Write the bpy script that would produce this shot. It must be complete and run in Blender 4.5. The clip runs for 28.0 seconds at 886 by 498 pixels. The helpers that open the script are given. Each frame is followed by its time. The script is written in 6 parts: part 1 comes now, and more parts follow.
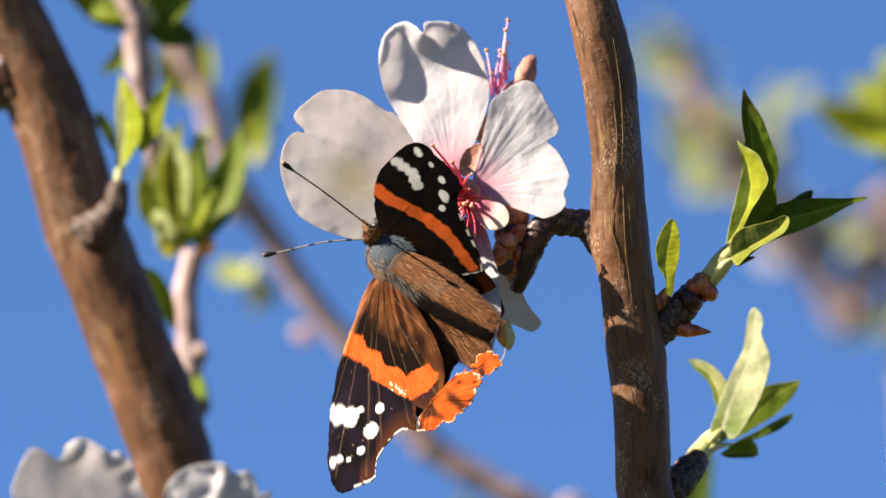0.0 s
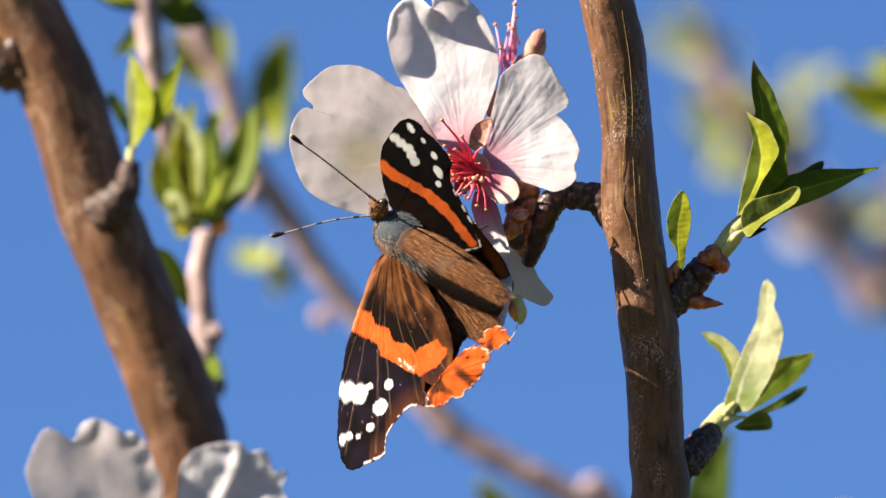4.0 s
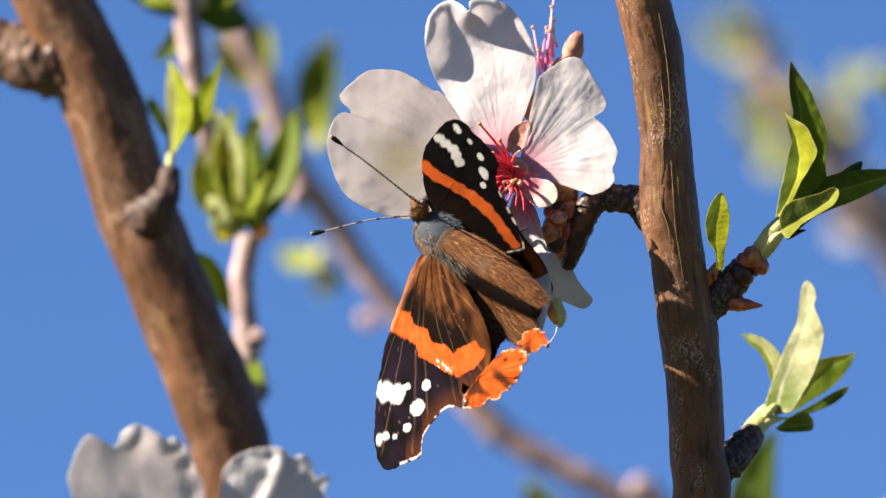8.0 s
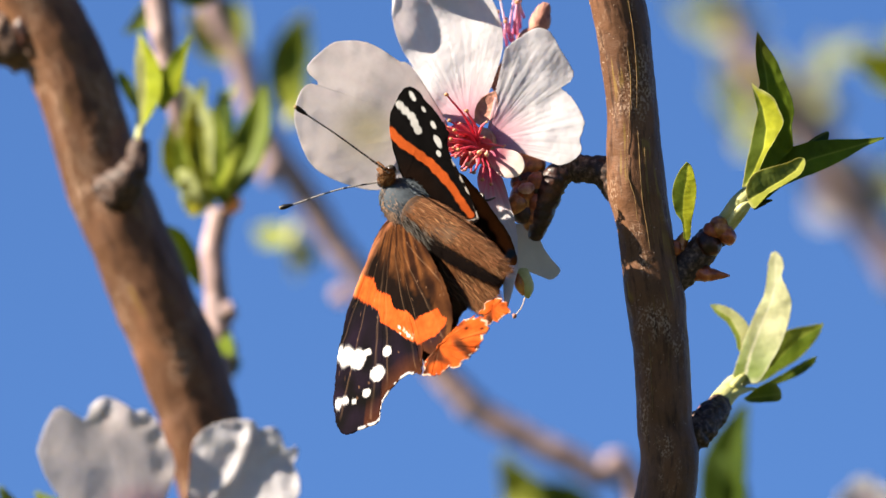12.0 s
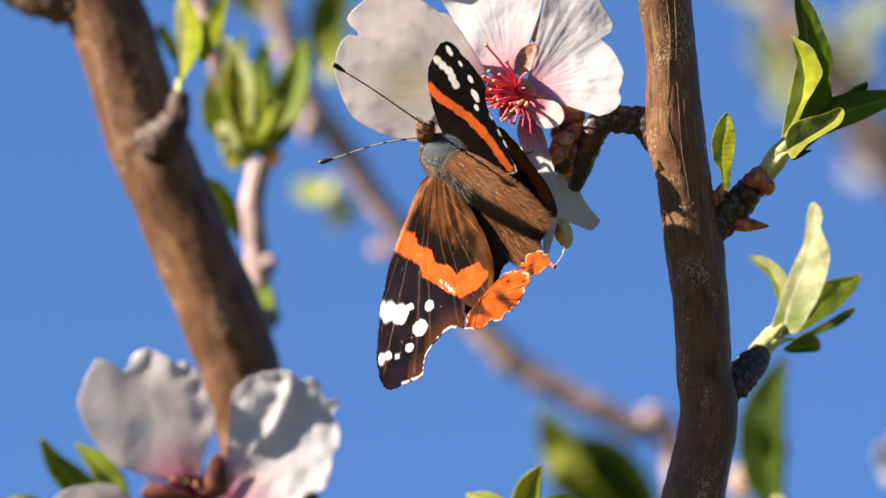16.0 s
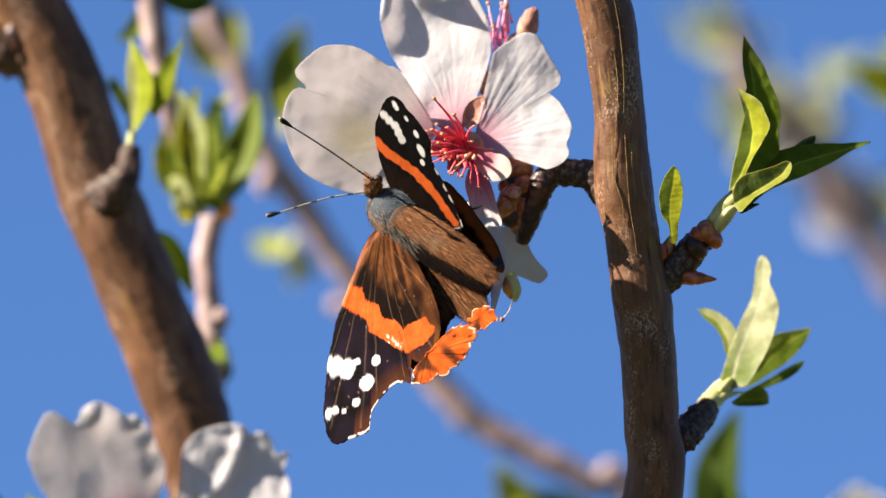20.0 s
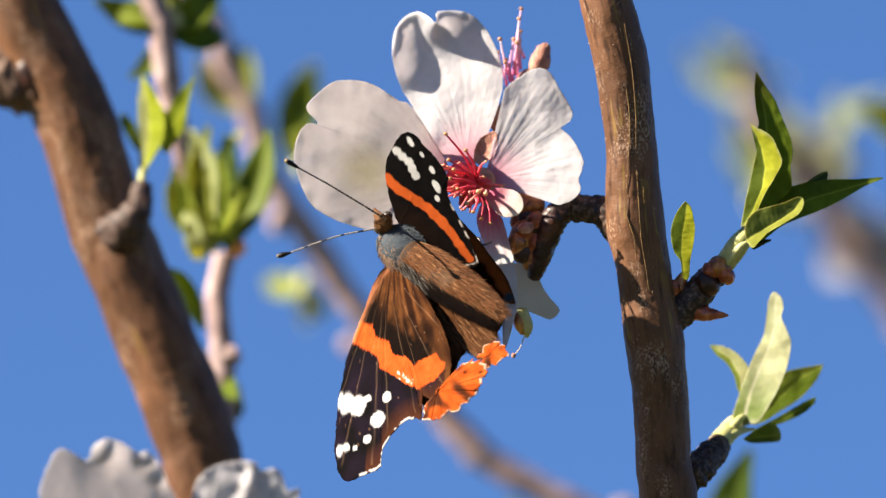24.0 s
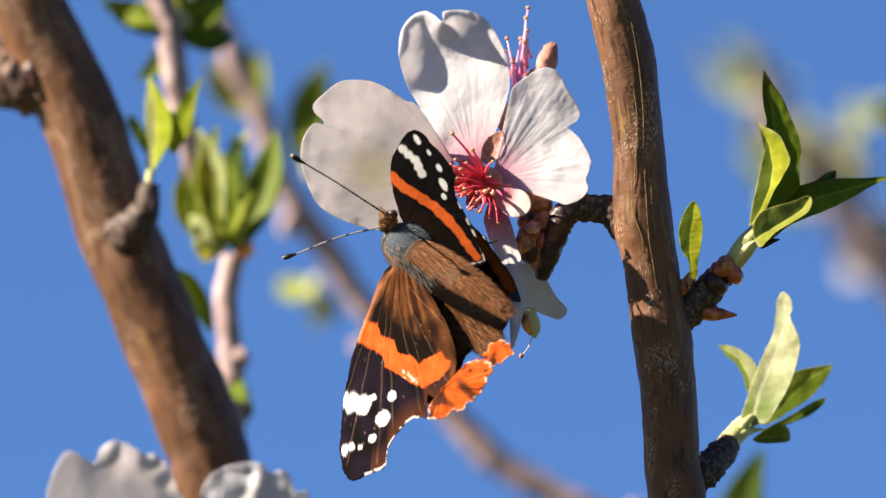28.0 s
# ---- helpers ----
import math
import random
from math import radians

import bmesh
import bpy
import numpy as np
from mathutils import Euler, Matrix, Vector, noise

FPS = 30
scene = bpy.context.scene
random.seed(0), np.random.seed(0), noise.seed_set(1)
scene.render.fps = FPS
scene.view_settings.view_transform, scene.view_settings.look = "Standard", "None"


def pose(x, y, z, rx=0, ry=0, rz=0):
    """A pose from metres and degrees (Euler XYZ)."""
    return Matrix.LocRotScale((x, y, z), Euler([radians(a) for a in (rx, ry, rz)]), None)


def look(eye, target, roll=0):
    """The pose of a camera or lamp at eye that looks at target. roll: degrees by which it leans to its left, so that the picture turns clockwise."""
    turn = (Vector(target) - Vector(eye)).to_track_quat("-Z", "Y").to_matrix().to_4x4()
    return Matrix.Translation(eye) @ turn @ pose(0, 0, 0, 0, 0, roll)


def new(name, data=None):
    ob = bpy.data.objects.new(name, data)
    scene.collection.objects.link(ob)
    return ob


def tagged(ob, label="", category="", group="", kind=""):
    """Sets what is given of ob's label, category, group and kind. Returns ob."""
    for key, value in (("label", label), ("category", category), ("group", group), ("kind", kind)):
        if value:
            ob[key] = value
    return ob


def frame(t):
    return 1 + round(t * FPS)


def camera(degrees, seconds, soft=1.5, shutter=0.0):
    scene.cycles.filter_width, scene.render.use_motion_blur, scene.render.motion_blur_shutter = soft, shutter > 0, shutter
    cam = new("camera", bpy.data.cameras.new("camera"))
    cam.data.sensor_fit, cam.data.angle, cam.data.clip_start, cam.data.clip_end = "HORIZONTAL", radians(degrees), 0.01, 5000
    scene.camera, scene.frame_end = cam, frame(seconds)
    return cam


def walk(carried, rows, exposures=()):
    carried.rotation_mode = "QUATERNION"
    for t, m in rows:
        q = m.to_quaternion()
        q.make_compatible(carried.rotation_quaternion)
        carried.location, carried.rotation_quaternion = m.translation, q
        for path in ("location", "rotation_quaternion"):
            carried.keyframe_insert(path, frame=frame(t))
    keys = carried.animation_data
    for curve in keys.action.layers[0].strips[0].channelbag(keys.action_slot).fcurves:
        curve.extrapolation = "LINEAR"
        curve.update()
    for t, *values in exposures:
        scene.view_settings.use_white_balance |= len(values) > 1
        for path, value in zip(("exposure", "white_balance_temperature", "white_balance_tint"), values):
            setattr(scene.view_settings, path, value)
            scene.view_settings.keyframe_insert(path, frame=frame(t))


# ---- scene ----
MM = 0.001
TILT = 16.0          # degrees by which the camera looks up
REACH = 1.5          # metres from the eye to the blossom
EYE_HEIGHT = 1.6
# The tree's own frame: x to the right, y up across the view, z towards the camera; its origin is beside the blossom.
BASE = Matrix.Translation((0, REACH * math.cos(radians(TILT)), EYE_HEIGHT + REACH * math.sin(radians(TILT)))) @ pose(0, 0, 0, 90 + TILT, 0, 0)


def view(ex, ey, ez, tx, ty, lean):
    """A camera pose: the eye and the point looked at, in millimetres of the tree's frame, and a lean in degrees."""
    yaw, pitch = math.atan2(ex - tx, ez), math.atan2(ty - ey, math.hypot(ez, ex - tx))
    turn = Matrix.Rotation(yaw, 4, "Y") @ Matrix.Rotation(pitch, 4, "X") @ Matrix.Rotation(radians(lean), 4, "Z")
    return BASE @ Matrix.Translation((ex * MM, ey * MM, ez * MM)) @ turn


# ---- camera ----
cam = camera(4.57, 28.0)
cam.data.dof.use_dof = True
cam.data.dof.focus_distance = 1.497
cam.data.dof.aperture_fstop = 18.5
walk(cam, [
    (0, view(-14.77, 13.58, 1503.1, 2.877, 4.630, 0.993)),
    (0.5, view(-12.69, 13.49, 1501.2, 3.582, 4.553, 0.820)),
    (1, view(-10.44, 12.51, 1502.2, 3.776, 4.018, 0.682)),
    (1.5, view(-10.48, 12.09, 1501.6, 3.465, 3.433, 0.650)),
    (2, view(-8.75, 10.67, 1501.0, 2.906, 2.740, 0.595)),
    (2.5, view(-6.83, 10.19, 1500.1, 2.494, 2.714, 0.558)),
    (3, view(-6.92, 10.44, 1500.2, 2.348, 2.304, 0.443)),
    (3.5, view(-7.66, 8.51, 1500.0, 1.669, 1.608, 0.446)),
    (5.5, view(-2.70, 6.89, 1499.1, -0.599, 0.853, 0.028)),
    (6, view(-2.50, 7.41, 1498.6, -1.665, 0.545, -0.007)),
    (6.5, view(-2.75, 7.58, 1498.1, -2.848, 0.706, -0.008)),
    (7, view(-1.53, 7.57, 1498.0, -3.941, 1.605, 0.030)),
    (7.5, view(-0.17, 8.67, 1499.1, -4.270, 2.219, 0.012)),
    (8, view(-0.77, 10.00, 1498.0, -3.749, 1.720, -0.068)),
    (8.5, view(-0.27, 9.12, 1499.5, -3.191, 1.759, -0.045)),
    (9, view(0.80, 7.79, 1497.3, -2.713, 1.520, 0.106)),
    (9.5, view(0.75, 7.25, 1497.6, -2.286, 1.705, 0.043)),
    (10, view(1.23, 5.99, 1500.1, -1.002, 1.205, 0.009)),
    (10.5, view(3.00, 6.35, 1499.3, 0.388, 0.839, -0.047)),
    (11, view(4.39, 4.93, 1501.0, 1.400, -0.293, -0.091)),
    (11.5, view(2.98, 3.77, 1500.8, 1.465, -1.167, -0.261)),
    (12, view(5.51, 5.43, 1499.7, 0.664, -2.233, -0.205)),
    (12.5, view(3.99, 4.05, 1502.3, 0.639, -3.014, -0.312)),
    (13, view(3.72, 2.88, 1501.9, 0.759, -4.798, -0.197)),
    (13.5, view(8.61, 3.53, 1495.2, -0.097, -8.106, -0.329)),
    (15.5, view(6.43, 0.65, 1499.9, -3.628, -10.046, -0.227)),
    (16, view(4.17, 0.86, 1503.7, -4.767, -8.926, -0.223)),
    (16.5, view(3.87, 2.28, 1503.7, -5.707, -7.368, -0.103)),
    (17, view(4.66, 1.34, 1504.4, -4.624, -5.755, 0.031)),
    (17.5, view(4.29, 1.91, 1504.3, -2.800, -5.315, 0.064)),
    (18, view(7.94, 2.82, 1504.4, -1.731, -3.720, 0.022)),
    (18.5, view(6.96, 2.12, 1506.9, -0.214, -1.854, -0.067)),
    (19, view(9.31, 0.89, 1506.9, 1.294, -2.008, -0.028)),
    (19.5, view(11.25, 0.72, 1504.5, 2.055, -2.226, -0.127)),
    (20, view(13.72, -0.91, 1504.4, 2.343, -1.766, -0.176)),
    (20.5, view(11.74, 0.48, 1503.6, 2.292, -1.186, -0.136)),
    (22.5, view(16.23, -4.70, 1498.9, 1.900, -2.038, -0.212)),
    (23, view(15.09, -6.46, 1500.2, 1.378, -1.121, -0.130)),
    (23.5, view(13.92, -3.67, 1503.4, 1.147, 0.647, -0.193)),
    (24, view(14.54, -4.23, 1502.0, 0.793, 3.076, -0.131)),
    (24.5, view(15.11, -4.43, 1500.0, 0.969, 3.402, -0.148)),
    (25, view(16.78, -5.60, 1484.4, 1.015, 3.357, -0.297)),
    (25.5, view(17.17, -7.58, 1489.9, 0.473, 2.614, -0.287)),
    (26, view(18.06, -10.56, 1505.4, -0.083, 2.425, -0.286)),
    (26.5, view(19.10, -7.64, 1495.1, -0.139, 3.047, -0.410)),
    (27, view(18.07, -8.50, 1496.2, -0.295, 3.655, -0.224)),
    (27.5, view(18.78, -6.42, 1495.7, 0.079, 3.547, -0.284)),
    (28, view(18.22, -6.18, 1496.6, -0.167, 3.099, -0.276)),
], exposures=[(0, 2.10, 5750, 13), (28, 2.10, 5750, 13)])

# ---- light ----
SUN = (-0.80, 0.55, 0.09)     # towards the sun, in the tree's frame
to_sun = (BASE.to_3x3() @ Vector(SUN)).normalized()
world = bpy.data.worlds.new("sky")
scene.world = world
world.use_nodes = True
wn = world.node_tree
sky = wn.nodes.new("ShaderNodeTexSky")
sky.sky_type = "NISHITA"
sky.sun_disc = False
sky.sun_elevation = math.asin(to_sun.z)
sky.sun_rotation = math.atan2(to_sun.x, to_sun.y)
sky.altitude = 2500
sky.air_density = 0.9
sky.dust_density = 0.0
sky.ozone_density = 6.0
wn.links.new(sky.outputs[0], wn.nodes["Background"].inputs[0])
wn.nodes["Background"].inputs[1].default_value = 0.0350
sun_data = bpy.data.lights.new("sun", "SUN")
sun_data.energy, sun_data.angle, sun_data.color = 5.0, radians(0.53), (1.0, 0.84, 0.60)
sun = new("sun", sun_data)
sun.matrix_world = look((0, 0, 6), Vector((0, 0, 6)) - to_sun)


# ---- materials ----
def material(name, ramp, scale=400.0, detail=6.0, rough=0.6, spec=0.3, bump=0.3, bump_scale=None, stretch=(1, 1, 1), coords="object",
             tint=False, through_light=0.0, through_tint=(1, 1, 1), sheen=0.0, mottle=0.0, coat=0.0):
    """A surface: a ramp of colours over noise of the given scale, or a painted tint varied by it, with fine relief."""
    m = bpy.data.materials.new(name)
    m.use_nodes = True
    nt = m.node_tree
    nodes, link = nt.nodes, nt.links.new
    bsdf, out = nodes["Principled BSDF"], nodes["Material Output"]
    if coords == "grain":
        source = nodes.new("ShaderNodeAttribute")
        source.attribute_name = "grain"
        vec = source.outputs["Vector"]
    else:
        vec = nodes.new("ShaderNodeTexCoord").outputs["Object"]
    mapping = nodes.new("ShaderNodeMapping")
    mapping.inputs["Scale"].default_value = stretch
    link(vec, mapping.inputs[0])
    coarse = nodes.new("ShaderNodeTexNoise")
    coarse.inputs["Scale"].default_value, coarse.inputs["Detail"].default_value = scale, detail
    coarse.inputs["Roughness"].default_value = 0.62
    link(mapping.outputs[0], coarse.inputs["Vector"])
    fine = nodes.new("ShaderNodeTexNoise")
    fine.inputs["Scale"].default_value, fine.inputs["Detail"].default_value = bump_scale or scale * 4, 5.0
    link(mapping.outputs[0], fine.inputs["Vector"])
    cr = nodes.new("ShaderNodeValToRGB")
    stops = cr.color_ramp.elements
    while len(stops) < len(ramp):
        stops.new(0.5)
    for stop, (at, col) in zip(stops, ramp):
        stop.position, stop.color = at, (*col, 1)
    link(coarse.outputs["Fac"], cr.inputs[0])
    colour = cr.outputs[0]
    if tint:
        attr = nodes.new("ShaderNodeAttribute")
        attr.attribute_name = "tint"
        mul = nodes.new("ShaderNodeMixRGB")
        mul.blend_type = "MULTIPLY"
        mul.inputs[0].default_value = 1.0
        link(attr.outputs["Color"], mul.inputs[1])
        link(colour, mul.inputs[2])
        colour = mul.outputs[0]
    if mottle:
        spots = nodes.new("ShaderNodeMixRGB")
        spots.blend_type = "MULTIPLY"
        spots.inputs[0].default_value = mottle
        grey = nodes.new("ShaderNodeValToRGB")
        grey.color_ramp.elements[0].position, grey.color_ramp.elements[1].position = 0.35, 0.65
        link(fine.outputs["Fac"], grey.inputs[0])
        link(colour, spots.inputs[1])
        link(grey.outputs[0], spots.inputs[2])
        colour = spots.outputs[0]
    link(colour, bsdf.inputs["Base Color"])
    bsdf.inputs["Roughness"].default_value = rough
    bsdf.inputs["Specular IOR Level"].default_value = spec
    bsdf.inputs["Sheen Weight"].default_value = sheen
    bsdf.inputs["Coat Weight"].default_value = coat
    if bump:
        b = nodes.new("ShaderNodeBump")
        b.inputs["Strength"].default_value, b.inputs["Distance"].default_value = bump, 0.0003
        link(fine.outputs["Fac"], b.inputs["Height"])
        link(b.outputs[0], bsdf.inputs["Normal"])
    if through_light:
        trans = nodes.new("ShaderNodeBsdfTranslucent")
        warm = nodes.new("ShaderNodeMixRGB")
        warm.blend_type = "MULTIPLY"
        warm.inputs[0].default_value = 1.0
        warm.inputs[2].default_value = (*through_tint, 1)
        link(colour, warm.inputs[1])
        link(warm.outputs[0], trans.inputs[0])
        mix = nodes.new("ShaderNodeMixShader")
        mix.inputs[0].default_value = through_light
        link(bsdf.outputs[0], mix.inputs[1])
        link(trans.outputs[0], mix.inputs[2])
        link(mix.outputs[0], out.inputs["Surface"])
    return m


def bark_material(name, deep, mid, warm, pale, crack):
    """Smooth young bark: warm and dull patches, crosswise flecks, pale peeling skin and long thin cracks; its places are in millimetres along the limb."""
    m = bpy.data.materials.new(name)
    m.use_nodes = True
    nt = m.node_tree
    nodes, link = nt.nodes, nt.links.new
    bsdf = nodes["Principled BSDF"]
    source = nodes.new("ShaderNodeAttribute")
    source.attribute_name = "grain"

    def cloud(scale, stretch, detail=5.0, shift=0.0):
        mapping = nodes.new("ShaderNodeMapping")
        mapping.inputs["Scale"].default_value = stretch
        mapping.inputs["Location"].default_value = (shift, shift * 0.6, 0)
        link(source.outputs["Vector"], mapping.inputs[0])
        tex = nodes.new("ShaderNodeTexNoise")
        tex.inputs["Scale"].default_value, tex.inputs["Detail"].default_value, tex.inputs["Roughness"].default_value = scale, detail, 0.6
        link(mapping.outputs[0], tex.inputs["Vector"])
        return tex.outputs["Fac"]

    def step(value, low, high):
        r = nodes.new("ShaderNodeMapRange")
        r.inputs["From Min"].default_value, r.inputs["From Max"].default_value = low, high
        link(value, r.inputs["Value"])
        return r.outputs[0]

    def layer(under, colour, weight):
        x = nodes.new("ShaderNodeMixRGB")
        if isinstance(under, tuple):
            x.inputs[1].default_value = (*under, 1)
        else:
            link(under, x.inputs[1])
        x.inputs[2].default_value = (*colour, 1)
        link(weight, x.inputs[0])
        return x.outputs[0]

    def product(a, b):
        x = nodes.new("ShaderNodeMath")
        x.operation = "MULTIPLY"
        link(a, x.inputs[0])
        link(b, x.inputs[1])
        return x.outputs[0]
    flecks = cloud(2.6, (1, 1, 1.8), 6, 3.0)
    grain = cloud(1.3, (1, 1, 0.16), 6, 7.0)
    colour = layer(mid, warm, step(cloud(0.16, (1, 1, 0.6)), 0.42, 0.62))
    colour = layer(colour, deep, step(grain, 0.52, 0.72))
    colour = layer(colour, deep, step(flecks, 0.60, 0.78))
    peel = product(step(cloud(0.22, (1, 1, 0.5), 3, 11.0), 0.52, 0.64), step(cloud(3.4, (1, 1, 0.7), 4, 17.0), 0.50, 0.60))
    colour = layer(colour, pale, peel)
    lines = product(step(cloud(0.9, (1, 1, 0.045), 2, 23.0), 0.60, 0.63), step(cloud(0.10, (1, 1, 1), 2, 29.0), 0.48, 0.54))
    colour = layer(colour, crack, lines)
    link(colour, bsdf.inputs["Base Color"])
    bsdf.inputs["Roughness"].default_value = 0.5
    bsdf.inputs["Specular IOR Level"].default_value = 0.18
    total = nodes.new("ShaderNodeMath")
    link(flecks, total.inputs[0])
    link(peel, total.inputs[1])
    b = nodes.new("ShaderNodeBump")
    b.inputs["Strength"].default_value, b.inputs["Distance"].default_value = 0.35, 0.0002
    link(total.outputs[0], b.inputs["Height"])
    link(b.outputs[0], bsdf.inputs["Normal"])
    return m


WHITE = [(0.3, (0.86, 0.86, 0.86)), (0.7, (1, 1, 1))]
BARK = bark_material("bark", (0.022, 0.009, 0.004), (0.086, 0.040, 0.018), (0.138, 0.064, 0.030), (0.30, 0.20, 0.13), (0.16, 0.095, 0.025))
GREY_BARK = material("pale bark", [(0.3, (0.11, 0.072, 0.062)), (0.5, (0.33, 0.225, 0.205)), (0.7, (0.50, 0.385, 0.36))],
                     scale=0.5, detail=7, rough=0.7, bump=0.15, bump_scale=2.5, stretch=(1, 1, 0.5), coords="grain", mottle=0.2)
CRACK = material("bark crack", [(0.3, (0.05, 0.026, 0.010)), (0.6, (0.17, 0.10, 0.03))], scale=900, rough=0.7, bump=0.2)
KNOT_BARK = material("knot bark", [(0.3, (0.030, 0.015, 0.009)), (0.5, (0.085, 0.046, 0.027)), (0.7, (0.20, 0.135, 0.095))], scale=0.8, detail=4, rough=0.7, bump=0.2, coords="grain")
CORK = material("cork", [(0.3, (0.14, 0.08, 0.05)), (0.5, (0.26, 0.17, 0.11)), (0.7, (0.42, 0.32, 0.25))], scale=0.8, detail=4, rough=0.7, bump=0.2, coords="grain")
SPUR_BARK = material("spur bark", [(0.34, (0.010, 0.005, 0.003)), (0.5, (0.046, 0.023, 0.014)), (0.7, (0.18, 0.115, 0.085))],
                     scale=1.4, detail=8, rough=0.6, bump=0.16, bump_scale=4.0, coords="grain", mottle=0.3)
SCALE = material("bud scale", [(0.34, (0.045, 0.013, 0.005)), (0.48, (0.26, 0.080, 0.016)), (0.64, (0.62, 0.27, 0.05))], scale=330, rough=0.32, spec=0.5, bump=0.15)
STALK = material("bud stalk", [(0.34, (0.008, 0.003, 0.002)), (0.5, (0.032, 0.010, 0.006)), (0.68, (0.13, 0.045, 0.02))], scale=420, rough=0.42, spec=0.35, bump=0.5, bump_scale=900)
PINK_SCALE = material("pale bud scale", [(0.36, (0.20, 0.07, 0.05)), (0.5, (0.45, 0.22, 0.17)), (0.64, (0.62, 0.42, 0.34))], scale=420, rough=0.4, spec=0.45, bump=0.15)
RUST_SCALE = material("rusty bud scale", [(0.36, (0.09, 0.018, 0.008)), (0.5, (0.28, 0.06, 0.015)), (0.64, (0.50, 0.16, 0.04))], scale=420, rough=0.35, spec=0.5, bump=0.15)
RED_SEPAL = material("dark sepal", [(0.36, (0.03, 0.007, 0.006)), (0.5, (0.09, 0.022, 0.014)), (0.64, (0.16, 0.05, 0.03))], scale=420, rough=0.5, spec=0.3, bump=0.15)
PETAL = material("petal", WHITE, scale=260, rough=0.55, spec=0.3, bump=0.22, bump_scale=1100, tint=True, through_light=0.62, through_tint=(1.0, 0.985, 0.985))
LEAF = material("leaf", [(0.3, (0.64, 0.66, 0.6)), (0.7, (0.86, 0.86, 0.86))], scale=500, rough=0.5, spec=0.12, bump=0.2, bump_scale=1500, tint=True,
                through_light=0.5, through_tint=(1.45, 1.25, 0.3))
SHEATH = material("shoot base", [(0.3, (0.36, 0.37, 0.11)), (0.7, (0.62, 0.58, 0.27))], scale=500, rough=0.5, bump=0.3, through_light=0.15)
STAMEN = material("stamen", [(0.3, (0.86, 0.86, 0.86)), (0.7, (1, 1, 1))], scale=900, rough=0.45, bump=0.1, tint=True, through_light=0.4)
SEPAL = material("sepal", [(0.3, (0.20, 0.07, 0.05)), (0.55, (0.38, 0.17, 0.11)), (0.75, (0.52, 0.30, 0.17))], scale=700, rough=0.6, bump=0.5, sheen=0.2)
WING = material("wing scales", [(0.3, (0.78, 0.78, 0.78)), (0.7, (1, 1, 1))], scale=1800, detail=4, rough=0.8, spec=0.02, bump=0.1, bump_scale=5000, tint=True,
                through_light=0.06)
FUR = material("fur", [(0.3, (0.8, 0.8, 0.8)), (0.7, (1, 1, 1))], scale=2500, rough=0.7, bump=0.1, bump_scale=6000, tint=True, sheen=0.0, spec=0.06)
CHITIN = material("chitin", [(0.3, (0.012, 0.01, 0.009)), (0.7, (0.05, 0.04, 0.032))], scale=2500, rough=0.35, spec=0.5, bump=0.2)
SOIL = material("orchard floor", [(0.3, (0.018, 0.030, 0.008)), (0.5, (0.045, 0.055, 0.018)), (0.7, (0.09, 0.08, 0.04))], scale=2.5, detail=9, rough=0.9, bump=0.6, bump_scale=30)


# ---- mesh tools ----
def finish(name, verts, faces, mat, parent=None, origin=(0, 0, 0), label="", tints=None, grain=None, smooth=True):
    """One mesh object from millimetre vertices of the tree's frame, with its origin at the given point."""
    o = np.array(origin, float)
    me = bpy.data.meshes.new(name)
    me.from_pydata([tuple(v) for v in (np.asarray(verts, float) - o) * MM], [], faces)
    me.materials.append(mat)
    if smooth:
        me.polygons.foreach_set("use_smooth", [True] * len(me.polygons))
    if tints is not None:
        layer = me.color_attributes.new("tint", "FLOAT_COLOR", "POINT")
        flat = np.ones((len(verts), 4))
        flat[:, :3] = tints
        layer.data.foreach_set("color", flat.ravel())
    if grain is not None:
        layer = me.attributes.new("grain", "FLOAT_VECTOR", "POINT")
        layer.data.foreach_set("vector", np.asarray(grain, float).ravel())
    me.update()
    ob = new(name, me)
    if parent is not None:
        ob.parent = parent
        base = np.array(parent["at_mm"].to_list(), float) if "at_mm" in parent else np.zeros(3)
        ob.location = Vector((o - base) * MM)
    else:
        ob.matrix_world = BASE @ Matrix.Translation(Vector(o * MM))
    ob["at_mm"] = [float(x) for x in o]
    if label:
        ob["label"] = label
    return ob


def thing(name, origin, label, category, group=""):
    """An empty at the thing's foot, in the tree's frame, that carries its parts."""
    ob = new(name)
    ob.empty_display_size = 0.005
    ob.matrix_world = BASE @ Matrix.Translation(Vector(origin) * MM)
    ob["at_mm"] = [float(x) for x in origin]
    return tagged(ob, label, category, group)


def curve(points, n):
    """n points of a smooth line through the given ones."""
    p = np.array(points, float)
    if p.ndim == 1:
        p = p[:, None]
    ext = np.vstack([2 * p[0] - p[1], p, 2 * p[-1] - p[-2]])
    out = []
    for u in np.linspace(0, len(p) - 1, n):
        i = min(int(u), len(p) - 2)
        f = u - i
        a, b, c, d = ext[i:i + 4]
        out.append(0.5 * (2 * b + (c - a) * f + (2 * a - 5 * b + 4 * c - d) * f * f + (3 * b - a - 3 * c + d) * f ** 3))
    return np.array(out)


def rough(p, scale, seed=0.0):
    return noise.fractal(Vector((p[0] * scale + seed, p[1] * scale + seed * 0.7, p[2] * scale)), 1.0, 2.0, 4)


